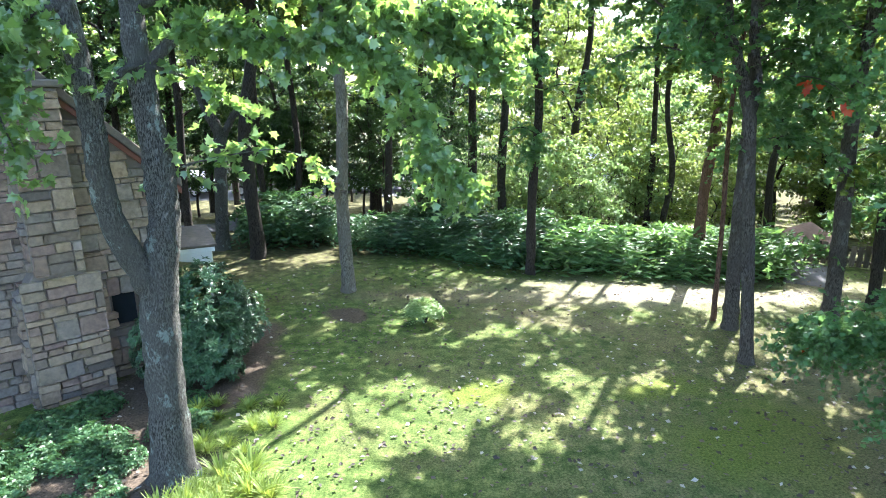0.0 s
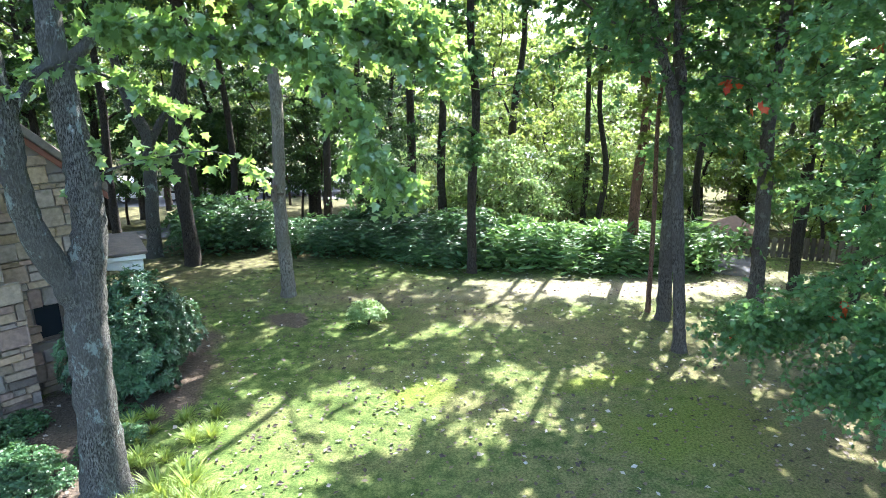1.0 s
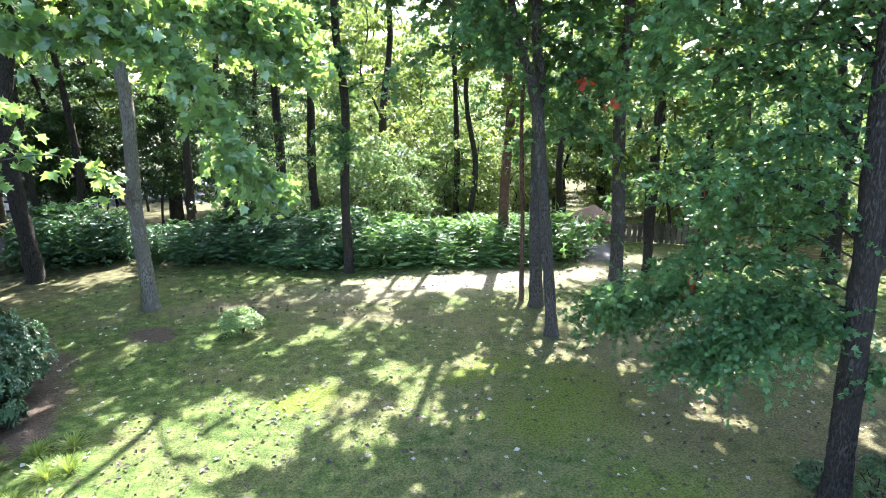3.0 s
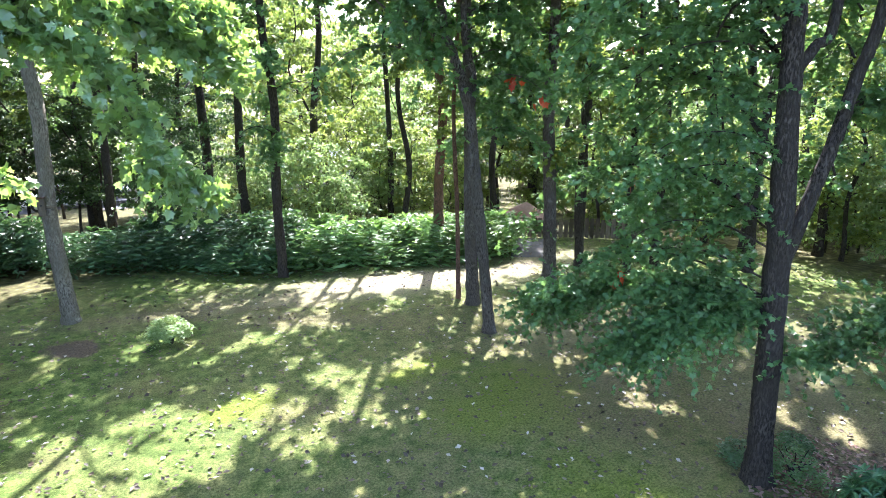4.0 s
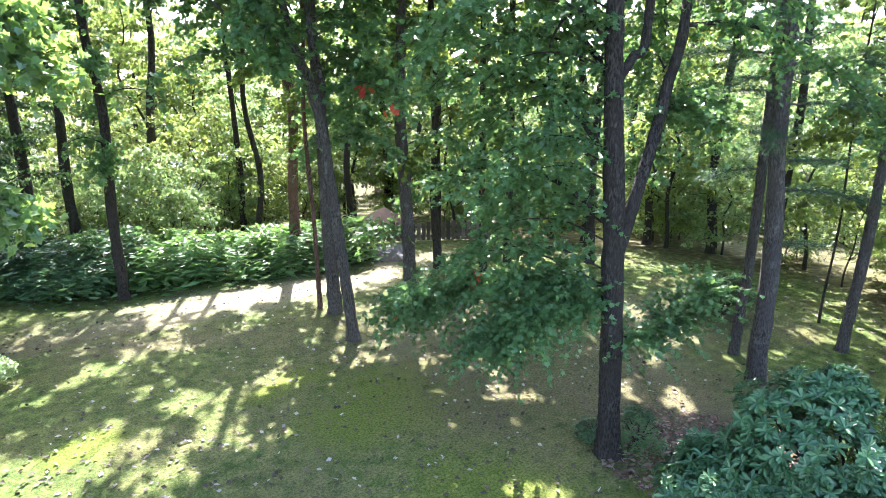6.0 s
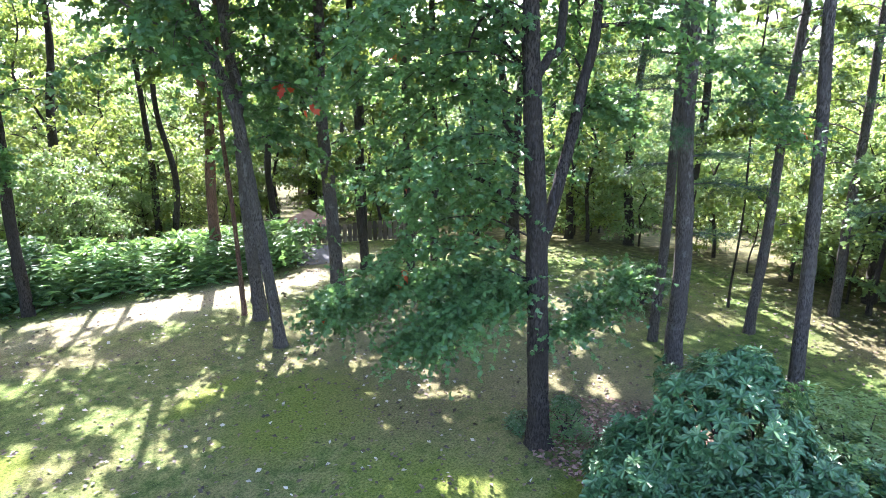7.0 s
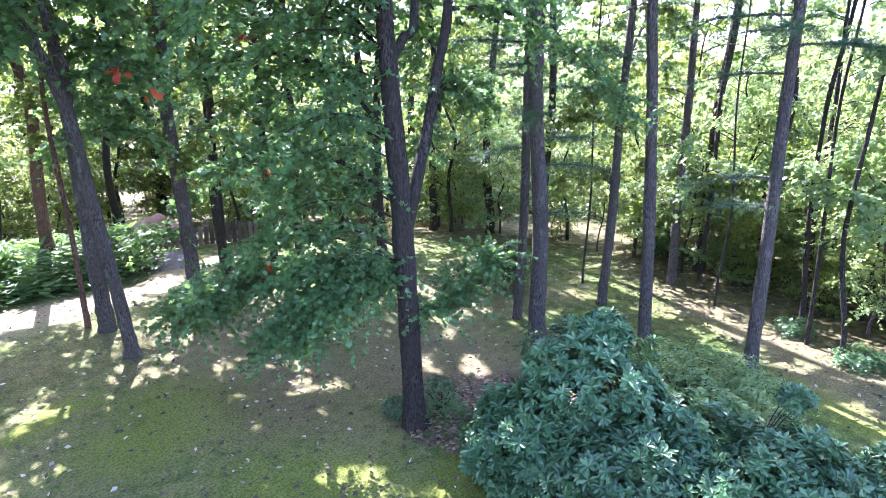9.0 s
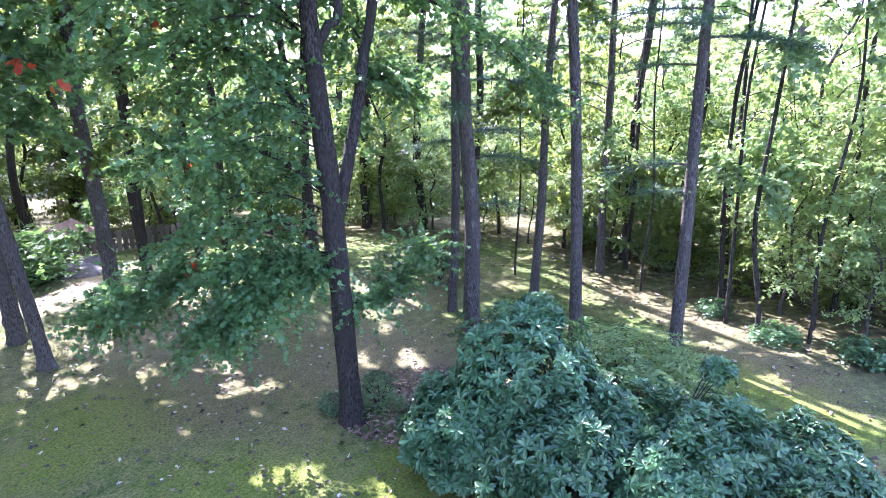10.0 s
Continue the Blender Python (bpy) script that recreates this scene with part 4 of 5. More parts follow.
for row in range(2):
    for k, (x, y, *_) in enumerate(hl):
        if row and k > 16:
            continue
        x, y = x + _h.normal() * .12, y + .55 + row * .8 + _h.normal() * .12
        s = _h.uniform(.75, 1.1)
        m = Matrix.Translation((x, y, float(ground_z(x, y)) - .02)) @ Matrix.Rotation(_h.uniform(0, 6.28), 4, "Z") @ Matrix.Diagonal((s, s, s * (1.25 if x < -2 else .8 if x < 2 else .95) * _h.uniform(.75, 1.25), 1))
        which = count % 3 + (3 if x > 2.2 else 0)
        if which not in placed:
            placed.add(which)
            HEDGE_KINDS[which].matrix_basis = m
        else:
            copy_thing_at(HEDGE_KINDS[which], m)
        count += 1

ob = frond_shrub("small pale green rounded shrub on the lawn", M_PALE, 520, .36, .46, 300, 9, .065, name="small_shrub", arch=1.0, droop=.45)
ob.matrix_basis = pose(-.38, 11.25, 0)
ob = frond_shrub("light green feathery shrub beside the rhododendron", M_COOLWOODS, 521, 1.1, 1.2, 620, 14, .07, name="feathery_shrub", droop=.6)
ob.matrix_basis = pose(7.5, 1.15, 0)
ob = frond_shrub("dark rounded evergreen shrub under the pines", M_DARK_SHADED_LEAF, 522, .55, .95, 420, 12, .07, name="evergreen_shrub", arch=1.0, droop=.5)
ob.matrix_basis = pose(11.75, 6.05, 0)
ob = frond_shrub("low twiggy undergrowth at the foot of the maple", M_MAPLE, 523, .6, .7, 120, 9, .08, name="undergrowth")
ob.matrix_basis = pose(6.3, 4.15, 0) @ Matrix.Scale(.65, 4)


def rhododendron(name, label, at, lumps, seed, n, size, leaf=None):
    """A mounded evergreen: rosettes of long leaves over several lumps, on crooked stems."""
    rng = np.random.default_rng(seed)
    ob = thing(name, label, "shrub", at)
    wood, g = Geo(), Geo()
    for i, (x, y, z, r, h) in enumerate(lumps):
        for k in range(4):
            a = k * 1.6 + i
            w = min(1, r / .6)
            tube(wood, [(x * .4, y * .4, -.05, .035 * w), (x * .7 + .1 * w * math.cos(a), y * .7 + .1 * w * math.sin(a), z * .6, .025 * w), (x + r * .5 * math.cos(a), y + r * .5 * math.sin(a), z + h * .4, .01 * w)], 8, 6, .08, 0, seed + k)
        p, out = ball(rng, int(n * min(1, r * h / .6) ** .8), (x, y, z), (r, r, h), .8)
        dent = .82 + .25 * np.sin(p[:, :1] * 6 + i) * np.sin(p[:, 1:2] * 7) * np.cos(p[:, 2:] * 6)
        p = np.array((x, y, z)) + (p - np.array((x, y, z))) * dent
        up = unit(out + np.array([0, 0, .55]) + rng.standard_normal(p.shape) * .25)
        ok = p[:, 2] > .1
        p, up = p[ok], up[ok]
        e1 = unit(np.cross(up, rng.standard_normal(p.shape)))
        e2 = np.cross(up, e1)
        for q in range(11):
            a = q * 2.399 + rng.random(len(p)) * .4
            ring = e1 * np.cos(a)[:, None] + e2 * np.sin(a)[:, None]
            lift = .6 - .17 * (q % 6)
            leaves(g, BLUNT, p, ring + up * lift, up - ring * .3, size * rng.uniform(.75, 1.15, len(p)))
    part("stem", wood, M_BARK_DARK, ob, smooth=True, kind="stuff")
    part("foliage", g, leaf or M_RHODO, ob, kind="stuff")
    return ob


rhododendron("rhododendron", "large mounded rhododendron with blue-green leathery leaves", (6.4, .9, 0),
             [(-.3, 1.2, .95, .95, 1.05), (-.8, 1.7, .4, .75, .8), (-.9, .6, .4, .9, .8), (.1, .3, .35, .95, .8), (-.1, -.8, .4, .95, .75), (-.7, -.6, .3, .8, .75), (.2, -1.7, .3, .8, .7), (-.6, -1.8, .2, .7, .6), (-.1, 1.1, 1.72, .3, .24), (.35, -.78, 1.25, .17, .13)], 600, 1000, .1)
rhododendron("rhododendron", "dark rounded rhododendron against the stone house", (-3.95, 9.2, 0),
             [(0, .2, .9, .85, 1.1), (.35, -.4, .6, .6, .8), (-.2, -.5, .7, .7, .9), (.35, .7, .6, .6, .7)], 610, 620, .085, M_EVERGREEN)
rhododendron("rhododendron", "low dark evergreen below the house wall", (-5.5, 6.0, 0), [(0, 0, .3, .6, .5), (-.5, .6, .3, .5, .5), (.2, -.7, .3, .6, .5)], 620, 420, .085, M_EVERGREEN)


# ---- the street: parked cars and far buildings ----
M_CARWHITE = plain_material("white_car_paint", (.75, .76, .78), .25, vary=.03, relief=0)
M_CARGREY = plain_material("silver_car_paint", (.4, .42, .45), .25, .4, vary=.05, relief=0)
M_GLASS = plain_material("dark_window_glass", (.02, .025, .03), .06, vary=.1, relief=0)
M_TYRE = plain_material("black_rubber", (.02, .02, .02), .8)
M_RIM = plain_material("wheel_metal", (.5, .5, .52), .35, .9, vary=.1, relief=0)
M_WHITE = plain_material("white_painted_wood", (.78, .78, .75), .5, vary=.06, scale=4, relief=.15)
M_TAN = plain_material("tan_siding", (.24, .18, .13), .7, vary=.12, scale=2)
M_SALMON = plain_material("salmon_shingle", (.17, .105, .078), .9, vary=.25, scale=9, relief=.6)
M_ROOF = plain_material("grey_brown_shingle", (.12, .1, .085), .9, vary=.35, scale=9, relief=.6)
M_FENCE = plain_material("weathered_fence_board", (.1, .08, .062), .85, vary=.35, scale=5, relief=.5)


def board_material():
    """Weathered boards, each a little lighter or darker than its neighbour."""
    m, nt, b = material("fence_board")
    rnd = nt.nodes.new("ShaderNodeObjectInfo").outputs["Random"]
    col = ramp(nt, rnd, [(0, (.06, .048, .038)), (.5, (.12, .095, .072)), (1, (.2, .16, .125))])
    grain = noise_of(nt, 20, 5, None, (3, 3, .2))
    hs = node(nt, "HueSaturation", {"Color": col, "Value": node(nt, "MapRange", {0: grain, 1: .3, 2: .7, 3: .65, 4: 1.3}).outputs[0]})
    nt.links.new(hs.outputs[0], b.inputs["Base Color"])
    b.inputs["Roughness"].default_value = .9
    bump(nt, b, grain, .5, .006)
    return m


M_BOARD = board_material()
M_RED = plain_material("red_brown_paint", (.13, .045, .03), .6, vary=.2)


def prism(profile, x0, x1):
    """A side profile of (y, z) points swept from x0 to x1."""
    n = len(profile)
    v = [(x0, y, z) for y, z in profile] + [(x1, y, z) for y, z in profile]
    bm = bmesh.new()
    vs = [bm.verts.new(p) for p in v]
    bm.faces.new(vs[:n][::-1])
    bm.faces.new(vs[n:])
    for i in range(n):
        j = (i + 1) % n
        bm.faces.new((vs[i], vs[j], vs[n + j], vs[n + i]))
    bmesh.ops.recalc_face_normals(bm, faces=bm.faces[:])
    bmesh.ops.bevel(bm, geom=bm.edges[:], offset=.012, segments=1, affect="EDGES")
    bmesh.ops.triangulate(bm, faces=bm.faces[:])
    bm.verts.index_update()
    out = [p.co[:] for p in bm.verts], [[p.index for p in f.verts] for f in bm.faces]
    bm.free()
    return out


def disc(g, x, y, z, r, w, seg=16):
    a = np.linspace(0, 2 * np.pi, seg, endpoint=False)
    ring = np.stack([np.zeros(seg), np.cos(a) * r, np.sin(a) * r], 1)
    v = np.vstack([ring + (x - w / 2, y, z), ring + (x + w / 2, y, z), [(x - w / 2, y, z), (x + w / 2, y, z)]])
    k = [(i + 1) % seg for i in range(seg)]
    f = [(i, k[i], seg + k[i]) for i in range(seg)] + [(i, seg + k[i], seg + i) for i in range(seg)]
    f += [(2 * seg, k[i], i) for i in range(seg)] + [(2 * seg + 1, seg + i, seg + k[i]) for i in range(seg)]
    g.add(v, f)


def car(label, paint, tall=1.0):
    ob = thing("parked_car", label, "car", group="parked cars")
    side = [(-2.2, .35), (2.15, .35), (2.2, .6), (2.1, .78), (1.2, .9), (-1.9, .92), (-2.2, .8)]
    body = part("body", Geo().add(*prism(side, -.85, .85)), paint, ob)
    part("cabin", Geo().add(*prism([(1.15, .9), (.45, 1.4 * tall), (-1.2, 1.43 * tall), (-1.85, .91)], -.72, .72)), paint, ob)
    part("side_window", Geo().add(*prism([(.95, .95), (.4, 1.33 * tall), (-1.1, 1.36 * tall), (-1.6, .96)], -.735, .735)), M_GLASS, ob)
    part("windscreen", Geo().add(*prism([(1.2, .92), (.52, 1.36 * tall), (.42, 1.36 * tall), (1.0, .92)], -.62, .62)), M_GLASS, ob)
    for x in (-.6, .6):
        part("headlight", Geo().add(*box(x - .16, x + .16, 2.08, 2.2, .62, .74, .02)), M_RIM, ob)
    for y in (-1.35, 1.35):
        for x in (-.78, .78):
            g = Geo()
            disc(g, x, y, .33, .33, .22)
            w = part("tyre", g, M_TYRE, ob)
            g = Geo()
            disc(g, x + (.03 if x > 0 else -.03), y, .33, .2, .2)
            part("rim", g, M_RIM, w)
    return ob


cars = [car("white parked sedan beyond the trees", M_CARWHITE), car("silver parked sedan beyond the trees", M_CARGREY), car("white parked van beyond the trees", M_CARWHITE, 1.35)]
for i, (x, y, turn) in enumerate([(-16.5, 38.5, 84), (-11.2, 38.8, 88), (-5.6, 39.4, 93), (12.6, 41.0, 60), (-1.0, 40.0, 93), (-21.5, 38.4, 90)]):
    m = pose(x, y, float(ground_z(x, y)) + .03, 0, 0, turn)
    k = (0, 1, 0, 2, 1, 0)[i]
    if i in (0, 1, 3):
        cars[k].matrix_basis = m
    else:
        copy_thing_at(cars[k], m)


def gable_house(name, label, at, turn, w, d, h, rise, wall, roof):
    """A plain far house: walls, two roof slopes, windows and a door."""
    ob = thing(name, label, "house", at)
    ob.rotation_euler[2] = radians(turn)
    part("wall", Geo().add(*prism([(-d / 2, -.3), (d / 2, -.3), (d / 2, h), (0, h + rise), (-d / 2, h)], -w / 2, w / 2)), wall, ob)
    for s in (-1, 1):
        p = [(s * (d / 2 + .25), h - .18), (s * (d / 2 + .25), h - .06), (0, h + rise + .14), (0, h + rise + .02)]
        part("roof", Geo().add(*prism(p if s > 0 else p[::-1], -w / 2 - .25, w / 2 + .25)), roof, ob)
    n = max(2, int(w / 1.6))
    for i in range(n):
        x = -w / 2 + w * (i + .5) / n
        fr = part("window", Geo().add(*box(x - .32, x + .32, -d / 2 - .04, -d / 2 + .02, h * .4, h * .8, .01)), M_WHITE, ob)
        part("pane", Geo().add(*box(x - .26, x + .26, -d / 2 - .05, -d / 2 - .02, h * .43, h * .77)), M_GLASS, fr)
    return ob


gable_house("garden_shed", "low tan shed with a tan shingled roof behind the fence", (10.1, 17.3, float(ground_z(10.1, 17.3))), 35, 1.5, 1.7, .2, .34, M_TAN, M_SALMON)
gable_house("far_house", "low white house with a pale roof beyond the street", (9.8, 46.5, float(ground_z(9.8, 46.5))), 8, 9, 6, 1.3, .9, M_WHITE, plain_material("pale_roof", (.62, .64, .66), .6))
gable_house("far_house", "brown-roofed house beyond the fence", (24, 31, float(ground_z(24, 31))), -40, 9, 6, 2.3, 1.3, M_TAN, M_ROOF)


# ---- board fence ----
def fence():
    ob = thing("board_fence", "weathered dark board fence at the end of the path", "fence", (9.0, 15.72, 0))
    end = Vector((12.7, 13.6, 0))
    way = end - Vector((9.0, 15.72, 0))
    n = int(way.length / .15)
    turn = math.atan2(way.y, way.x)
    rng = random.Random(3)
    boards = [mesh_of("board", Geo().add(*prism([(-.01, 0), (.012, 0), (.012, .53 + .02 * k), (-.01, .53 + .02 * k)], -.058, .058)), M_BOARD) for k in range(4)]
    post = mesh_of("post", Geo().add(*box(-.05, .05, .02, .12, -.2, .58, .008)), M_FENCE)
    rail = mesh_of("rail", Geo().add(*box(-1.2, 1.2, .014, .05, -.04, .04, .004)), M_FENCE)

    def put(nm, me, p, tilt=0.0):
        o = new(nm, me)
        o.parent = ob
        o.location = p
        o.rotation_euler = (0, tilt, turn)
    for i in range(n):
        p = way * (i / n)
        z = float(ground_z(9.0 + p.x, 15.72 + p.y))
        put("board", boards[rng.randrange(4)], (p.x, p.y, z + .03), rng.gauss(0, .012))
        if i % 16 == 0:
            put("post", post, (p.x, p.y, z))
    for i in range(2):
        p = way * ((i + .5) / 2)
        for h in (.16, .45):
            put("rail", rail, (p.x, p.y, float(ground_z(9.0 + p.x, 15.72 + p.y)) + h))


fence()

# ---- nest box on the pale tree ----
ob = thing("nest_box", "brown wooden nest box hung on the pale tree", "nest box", (-2.26, 12.93, 2.16))
part("body", Geo().add(*prism([(-.07, 0), (.07, 0), (.07, .3), (-.07, .34)], -.06, .06)), M_FENCE, ob)
part("lid", Geo().add(*prism([(-.1, .335), (.09, .3), (.09, .315), (-.1, .35)], -.08, .08)), M_RED, ob)
g = Geo()
disc(g, 0, 0, 0, .018, .01)
v, f = g.arrays()
part("entrance_hole", Geo().add(v[:, [1, 0, 2]] + (0, -.072, .2), f), M_TYRE, ob)
part("bracket", Geo().add(*box(.06, .2, .02, .05, .12, .17, .005)), M_FENCE, ob)

# ---- porch canopy beside the house ----
ob = thing("porch_canopy", "white porch canopy with an arched brace and dark roof", "porch", (-4.18, 10.72, 0))
ob.rotation_euler[2] = radians(26)
part("roof", Geo().add(*box(-2.2, .08, -.12, 1.6, 1.72, 1.77, .01)), M_ROOF, ob)
arch = [(-2.1, 1.69), (-2.1, 1.38)] + [(-1.05 + .98 * math.cos(a), 1.3 + .22 * math.sin(a)) for a in np.linspace(math.pi, 0, 9)] + [(0, 1.38), (0, 1.69)]
v, f = prism(arch, -.03, .03)
v = np.array(v)[:, [1, 0, 2]]
part("arched_brace", Geo().add(v, np.array(f)[:, ::-1]), M_WHITE, ob)
part("fascia", Geo().add(*box(-2.15, .04, -.09, -.035, 1.63, 1.72, .006)), M_WHITE, ob)
part("post", Geo().add(*box(-.1, .0, -.05, .05, 0, 1.4, .01)), M_WHITE, ob)
part("post_cap", Geo().add(*box(-.12, .02, -.07, .07, 1.3, 1.37, .008)), M_WHITE, ob)


# ---- lawn grass, fallen leaves, bed plants ----
def scatter(n, seed, region):
    rng = np.random.default_rng(seed)
    x0, x1, y0, y1 = region
    p = np.column_stack([rng.uniform(x0, x1, n), rng.uniform(y0, y1, n), np.zeros(n)])
    p[:, 2] = ground_z(p[:, 0], p[:, 1])
    return rng, p


def in_lawn(p):
    ok = (np.hypot(p[:, 0] - 3.6, p[:, 1] - 5) < 11.4) & (p[:, 1] > -2)
    for x, y, a, b in ((-3.9, 8.9, 1.3, 2.8), (-4.2, 5.2, 2.2, 1.9), (7.1, 2.2, 1.4, 2.7), (-2.0, 11.6, .6, .36), (4.6, 12.8, 2.8, .7), (0, 12.7, 2.2, .35)):
        ok &= ((p[:, 0] - x) / a) ** 2 + ((p[:, 1] - y) / b) ** 2 > 1
    return ok & ((p[:, 0] + p[:, 1]) < 26) & (p[:, 0] > -6.5)


rng, p = scatter(330000, 901, (-7, 15, 1.5, 16.5))
p = p[in_lawn(p)]
patchy = np.sin(p[:, 0] * 2.1 + 1.3 * np.sin(p[:, 1] * 1.7)) * np.sin(p[:, 1] * 1.9 + np.sin(p[:, 0] * 1.1)) + rng.normal(0, .55, len(p))
p = p[patchy > -.25]
g = Geo()
leaves(g, NEEDLE, p, rng.standard_normal(p.shape) * np.array([.9, .9, .1]) + np.array([0, 0, .75]), rng.standard_normal(p.shape), rng.uniform(.035, .08, len(p)))
v, f = g.arrays()
tagged(part("grass", Geo().add(v, f), M_GRASS), "short patchy lawn grass", "grass", kind="stuff")

rng, p = scatter(17000, 902, (-7, 16, -3, 16.5))
keep = (np.hypot(p[:, 0] - 3.6, p[:, 1] - 5) < 12.2) & (np.hypot(p[:, 0], p[:, 1]) > 4)
p = p[keep]
p[:, 2] += .025
g = Geo()
leaves(g, DIAMOND, p, rng.standard_normal(p.shape) * np.array([1, 1, .15]), np.array([0, 0, 1]) + rng.standard_normal(p.shape) * .35, rng.uniform(.04, .095, len(p)))
tagged(part("fallen_leaves", g, M_LITTER), "dry brown and pale fallen leaves on the lawn", "fallen leaves", kind="stuff")

rng, p = scatter(5200, 903, (5.6, 9.4, .4, 5.2))
p = p[((p[:, 0] - 6.7) / 1.2) ** 2 + ((p[:, 1] - 3.4) / 1.5) ** 2 < 1]
p[:, 2] += .02
g = Geo()
leaves(g, DIAMOND, p, rng.standard_normal(p.shape) * np.array([1, 1, .15]), np.array([0, 0, 1]) + rng.standard_normal(p.shape) * .4, rng.uniform(.05, .1, len(p)))
tagged(part("leaf_litter", g, leaf_material("red_leaf_litter", (.08, .042, .032), (.19, .108, .082), (.36, .25, .2), .1, .7)), "red-brown leaf litter under the rhododendron", "leaf litter", kind="stuff")


rng = np.random.default_rng(904)
for x, y, z in ((4.79, 8.34, 4.5), (4.48, 7.19, 4.3), (9.0, 2.68, 4.0), (4.4, 6.9, 1.55), (4.75, 8.3, 4.55), (5.1, 6.0, 3.3), (5.2, 6.2, 4.9), (4.75, 5.6, 2.3)):
    g = Geo()
    n = 3
    leaves(g, MAPLE, np.array([(x, y, z)]) + rng.normal(0, .05, (n, 3)), rng.standard_normal((n, 3)) + np.array([0, 0, -.6]), rng.standard_normal((n, 3)) + np.array([0, -.8, .5]), np.full(n, .11))
    tagged(part("red_leaf_spray", g, M_REDLEAF), "spray of red autumn leaves among green maple leaves", "leaves", "red leaves", kind="stuff")


def blade_clump(seed, n=120, length=.42):
    rng = np.random.default_rng(seed)
    ob = thing("lily_clump", "clump of arching yellow-green strap leaves in the bed", "plant", group="bed lilies")
    a = rng.uniform(0, 6.28, n)
    d = np.stack([np.cos(a), np.sin(a), np.zeros(n)], 1)
    g = Geo()
    k = rng.uniform(.25, 1.1, n)[:, None]
    p0 = d * .06 * rng.random((n, 1))
    ln = length * rng.uniform(.6, 1.1, n)[:, None]
    side = np.cross(d, [0, 0, 1.0])
    rows = []
    for t, w in ((0, .007), (.35, .009), (.7, .007), (1, .001)):
        c = p0 + d * k * ln * t + np.array([0, 0, 1.0]) * ln * (t * 1.0 - .62 * k * t * t)
        rows += [c - side * w, c + side * w]
    v = np.stack(rows, 1)
    tf = np.array([(0, 1, 3, 2), (2, 3, 5, 4), (4, 5, 7, 6)])
    f = (tf[None] + (np.arange(n) * 8)[:, None, None]).reshape(-1, 4)
    g.add(v.reshape(-1, 3), f)
    part("leaves", g, M_LILY, ob, kind="stuff")
    return ob


lilies = [blade_clump(700 + i) for i in range(3)]
_l = random.Random(12)
count = 0
for i in range(64):
    x, y = _l.uniform(-3.1, -1.5), _l.uniform(5.2, 6.5)
    if i > 38:
        x, y = _l.uniform(-3.6, -2.3), _l.uniform(6.6, 8.2)
    if math.hypot(x + 3.2, y - 6.34) < .45 or (i <= 38 and x > -1.5 - (y - 5.2) * .5):
        continue
    m = pose(x, y, 0, 0, 0, _l.uniform(0, 360)) @ Matrix.Scale(_l.uniform(.6, 1.0) if i <= 38 else _l.uniform(.4, .65), 4)
    if count < 3:
        lilies[count].matrix_basis = m
    else:
        copy_thing_at(lilies[count % 3], m)
    count += 1

cover = [frond_shrub("low leafy ground cover in the bed by the house", M_HEDGE, 720 + i, .45, .35, 120, 9, .075, name="ground_cover", group="bed cover", shape=DIAMOND) for i in range(2)]
count = 0
for i in range(30):
    x, y = _l.uniform(-5.6, -3.4), _l.uniform(5.6, 8.2)
    if (x + 5.78) * .683 - (y - 7.94) * .73 < .3 or math.hypot(x + 3.2, y - 6.34) < .5:
        continue
    m = pose(x, y, 0, 0, 0, _l.uniform(0, 360)) @ Matrix.Scale(_l.uniform(.4, .8), 4)
    if count < 2:
        cover[count].matrix_basis = m
    else:
        copy_thing_at(cover[count % 2], m)
    count += 1
for i, (x, y, s) in enumerate([(6.6, 3.5, .5), (6.1, 4.7, .6), (6.9, 4.6, .5), (9.1, 3.1, .8), (8.7, 1.6, .9), (11.2, -.6, .9), (12.2, .4, .8), (10.9, -1.9, 1.1)]):
    copy_thing_at(cover[i % 2], pose(x, y, 0, 0, 0, i * 70) @ Matrix.Scale(s, 4))
# bushes along the edge of the woods
for i in range(30):
    t = i / 29
    x, y = 10.9 + 4.6 * t + _l.uniform(-.2, 1.6), -3.0 + 8.6 * t + _l.uniform(-1.2, .4)
    if x - .55 * y > 9.6:
        copy_thing_at(KINDS[7 + i % 3], pose(x + .6, y - .6, float(ground_z(x, y)), 0, 0, i * 50) @ Matrix.Scale(_l.uniform(.25, .5), 4))

# young trees along the edge of the woods
for x, y, s, k in [(14.6, 3.2, .65, 1), (15.8, 4.4, .7, 0), (16.6, 6.6, .8, 1), (12.9, -3.2, .7, 1), (16.2, 2.0, .9, 1), (13.6, -.6, .9, 9), (15.8, 5.4, .7, 9), (12.0, -1.2, .7, 9), (11.8, -2.6, .85, 9), (13.2, -2.2, 1.0, 9), (14.9, 3.0, .9, 9), (12.7, -.7, .5, 10), (11.5, -1.9, .45, 10), (12.4, -3.0, .8, 10)]:
    plant(k, x, y, s)

for i in range(28):
    t, off = (i + _l.random()) / 28, 2.6 + 6.5 * _l.random()
    x, y = 8.8 + 8.4 * t + .812 * off, -3.6 + 11.6 * t - .584 * off
    plant((10, 9, 10, 9, 8)[i % 5], x, y, _l.uniform(.55, .8) if off < 2 else _l.uniform(.75, 1.1))

# ---- the stone house ----
HOUSE_AT, HOUSE_TURN = (-5.78, 7.94, 0), math.atan2(.683, .73)
M_MORTAR = plain_material("mortar", (.16, .138, .116), .95, vary=.2, scale=12, relief=.5)


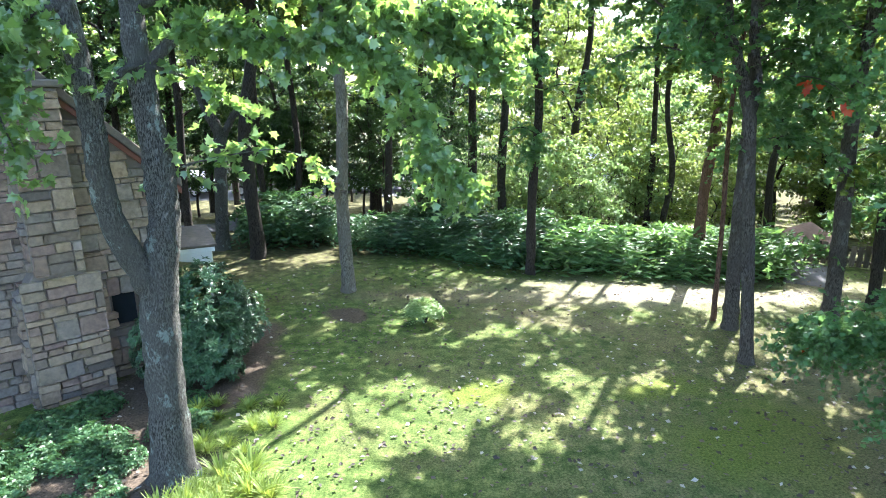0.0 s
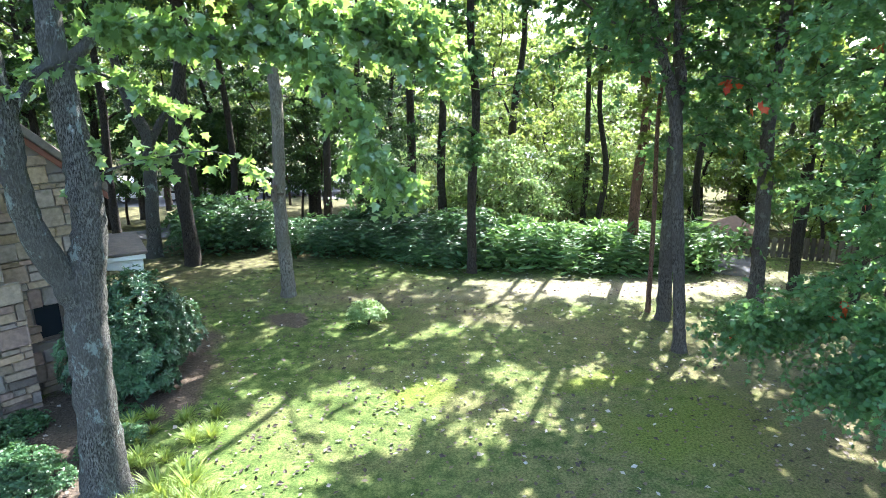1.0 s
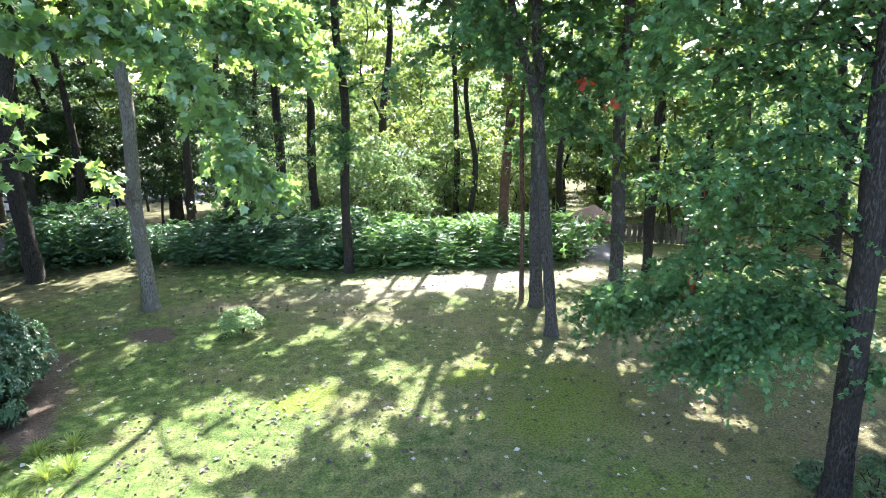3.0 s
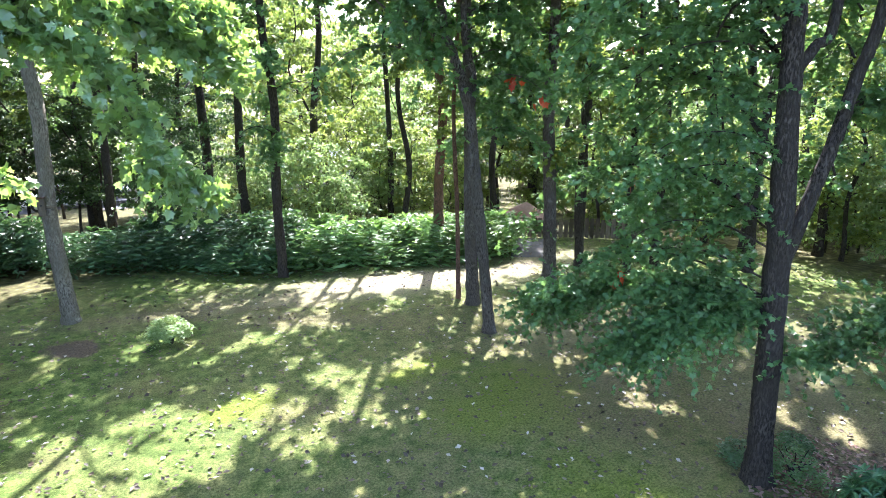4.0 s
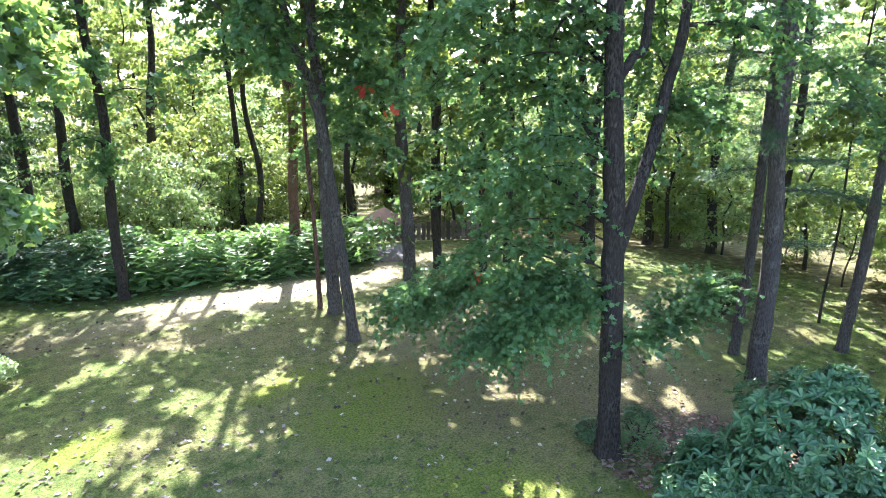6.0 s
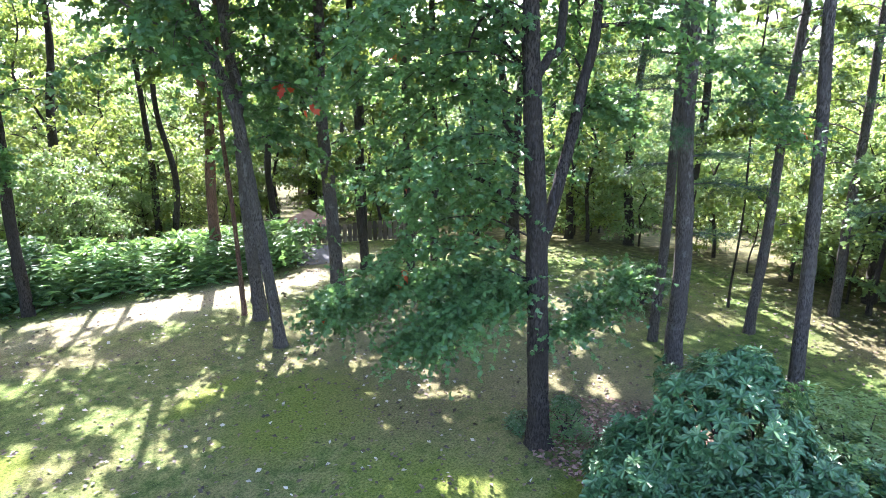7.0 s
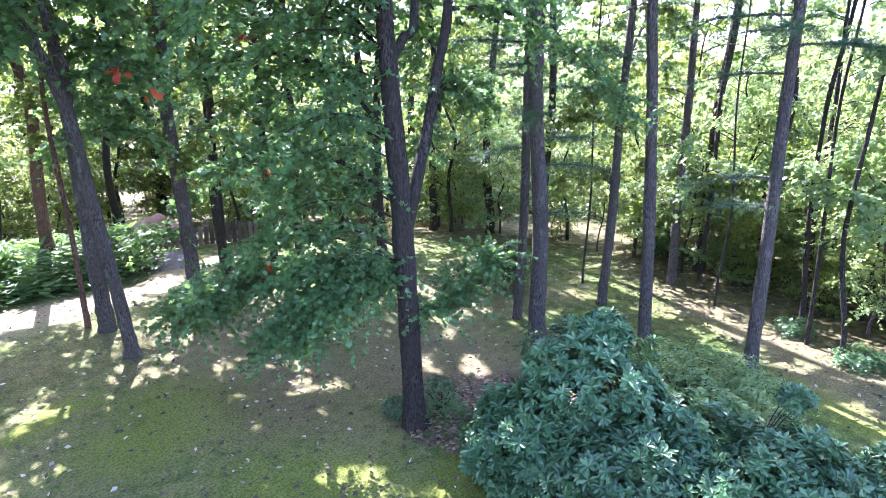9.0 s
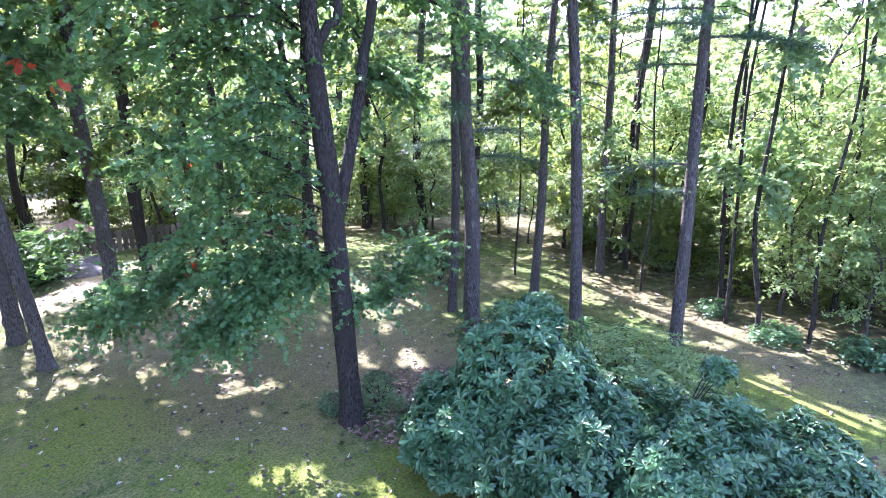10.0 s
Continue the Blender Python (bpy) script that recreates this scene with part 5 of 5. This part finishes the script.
def stone_material():
    m, nt, b = material("house_stone")
    rnd = nt.nodes.new("ShaderNodeObjectInfo").outputs["Random"]
    tone = ramp(nt, rnd, [(0, (.115, .095, .08)), (.2, (.28, .21, .145)), (.4, (.2, .138, .115)), (.6, (.33, .245, .16)), (.8, (.165, .145, .128)), (1, (.27, .22, .175))])
    pos = nt.nodes.new("ShaderNodeNewGeometry").outputs["Position"]
    a, c = noise_of(nt, 14, 6, pos), noise_of(nt, 70, 4, pos)
    hs = node(nt, "HueSaturation", {"Color": tone, "Value": node(nt, "MapRange", {0: a, 1: .3, 2: .7, 3: .72, 4: 1.25}).outputs[0]})
    nt.links.new(hs.outputs[0], b.inputs["Base Color"])
    b.inputs["Roughness"].default_value = .9
    bump(nt, b, node(nt, "MixRGB", {0: .4, 1: a, 2: c}).outputs[0], .8, .02)
    return m


M_STONE = stone_material()


def stone_meshes():
    """Rough-faced blocks of unit size, their front face bulged and edges broken."""
    out = []
    for k in range(7):
        rng = random.Random(k)
        bm = bmesh.new()
        bmesh.ops.create_cube(bm, size=1)
        bmesh.ops.bevel(bm, geom=[e for e in bm.edges], offset=.07, segments=1, affect="EDGES")
        for v in bm.verts:
            v.co += Vector((rng.uniform(-.035, .035), rng.uniform(-.3, .12) if v.co.y < 0 else 0, rng.uniform(-.035, .035)))
        me = bpy.data.meshes.new("stone")
        bm.to_mesh(me)
        bm.free()
        me.materials.append(M_STONE)
        out.append(me)
    return out


def stone_house():
    top = thing("stone_house", "stone house gable with a broad shouldered chimney", "house", HOUSE_AT)
    top.rotation_euler[2] = HOUSE_TURN
    W = .38                                    # the wall stands this far behind the chimney's face
    wx0, wx1, eave, ridge_x, slope = -4.6, 2.15, 3.2, -1.2, .92
    ridge = eave + slope * (wx1 - ridge_x)
    win = (1.18, 1.62, .78, 1.42)
    g = Geo()
    for x0, x1, z0, z1 in ((wx0, win[0], -.3, eave), (win[1], wx1, -.3, eave), (win[0], win[1], -.3, win[2]), (win[0], win[1], win[3], eave)):
        g.add(*box(x0, x1, W, W + .3, z0, z1))
    tri = [(wx0, eave), (wx1, eave), (ridge_x, ridge)]
    v = [(x, y, z) for y in (W, W + .3) for x, z in tri]
    g.add(v, [(0, 1, 2), (3, 5, 4), (0, 3, 1), (1, 3, 4), (1, 4, 2), (2, 4, 5), (2, 5, 0), (0, 5, 3)])
    wall = part("wall", g, M_MORTAR, top)
    side = part("side_wall", Geo().add(*box(wx1 - .3, wx1, W + .3, 7, -.3, eave)).add(*box(wx0, wx0 + .3, W + .3, 7, -.3, eave)).add(*box(wx0 + .3, wx1 - .3, 6.7, 7, -.3, eave)), M_MORTAR, top)
    for s, x in ((1, wx1 + .25), (-1, wx0 - .25)):
        lo = ridge - slope * abs(x - ridge_x)
        p = [(x, lo - .02), (x, lo + .12), (ridge_x, ridge + .2), (ridge_x, ridge + .02)]
        v, f = prism(p, -(W - .2), -7.2)
        v = np.array(v)[:, [1, 0, 2]] * (1, -1, 1)
        part("roof", Geo().add(v, f), M_ROOF, top)
        p = [(x, lo - .14), (x, lo - .03), (ridge_x, ridge + .01), (ridge_x, ridge - .1)]
        v, f = prism(p, -(W - .16), -(W - .12))
        v = np.array(v)[:, [1, 0, 2]] * (1, -1, 1)
        part("rake_board", Geo().add(v, f), M_RED, top)
    fr = Geo()
    for x0, x1, z0, z1 in ((win[0], win[0] + .05, win[2], win[3]), (win[1] - .05, win[1], win[2], win[3]), (win[0] + .05, win[1] - .05, win[2], win[2] + .05), (win[0] + .05, win[1] - .05, win[3] - .05, win[3])):
        fr.add(*box(x0, x1, W + .1, W + .16, z0, z1, .005))
    wnd = part("window", fr, M_FENCE, top, "dark narrow window")
    part("pane", Geo().add(*box(win[0] + .05, win[1] - .05, W + .13, W + .14, win[2] + .05, win[3] - .05)), M_GLASS, wnd)
    # chimney: a broad foot, sloping shoulders, and the stack
    body = [(0.0, -.3), (1.02, -.3), (1.02, 1.68), (.84, 1.92), (.84, 4.5), (.2, 4.5), (.2, 2.0), (.0, 1.72)]
    v, f = prism(body, -W, -.03)
    v = np.array(v)[:, [1, 0, 2]] * (1, -1, 1)
    chim = part("chimney", Geo().add(v, f), M_MORTAR, top)
    part("chimney_cap", Geo().add(*box(.12, .92, -.04, W + .1, 4.5, 4.6, .02)), M_MORTAR, top)

    meshes, rng = stone_meshes(), random.Random(8)

    def lay(parent, x0, x1, z0, z1, inside, facing):
        """Random-height courses of stones over a face; facing gives place and turn for (along, height)."""
        z = z0
        while z < z1 - .05:
            h = rng.choice((.08, .11, .15, .2, .26, .3))
            x = x0
            while x < x1 - .04:
                w = min(rng.uniform(.13, .4) if h > .14 else rng.uniform(.14, .34), x1 - x)
                if x1 - x - w < .1:
                    w = x1 - x
                rows = [(z, h)] if h < .19 or rng.random() < .5 else [(z, h * .55), (z + h * .55, h * .45)]
                for zz, hh in rows:
                    if inside(x + w / 2, zz + hh / 2):
                        o = new("stone", meshes[rng.randrange(7)])
                        o.parent = parent
                        o.location, o.rotation_euler = facing(x + w / 2, zz + hh / 2)
                        o.scale = (w - .016, .09 * rng.uniform(.8, 1.3), hh - .016)
                x += w
            z += h

    lay(chim, 0, 1.02, -.05, 1.7, lambda x, z: True, lambda x, z: ((x, .03, z), (0, 0, 0)))
    lay(chim, .2, .84, 1.95, 4.45, lambda x, z: True, lambda x, z: ((x, .03, z), (0, 0, 0)))
    lay(chim, .05, W, -.05, 1.7, lambda x, z: True, lambda x, z: ((0, x, z), (0, 0, -math.pi / 2)))
    lay(chim, .05, W, 2.02, 4.45, lambda x, z: True, lambda x, z: ((.2, x, z), (0, 0, -math.pi / 2)))
    free = lambda x, z: z < ridge - slope * abs(x - ridge_x) - .16 and not (win[0] - .08 < x < win[1] + .08 and win[2] - .08 < z < win[3] + .08)
    lay(wall, .86, wx1, .0, 4.5, free, lambda x, z: ((x, W + .005, z), (0, 0, 0)))
    lay(wall, -1.15, .18, -.05, 3.9, free, lambda x, z: ((x, W + .005, z), (0, 0, 0)))


stone_house()
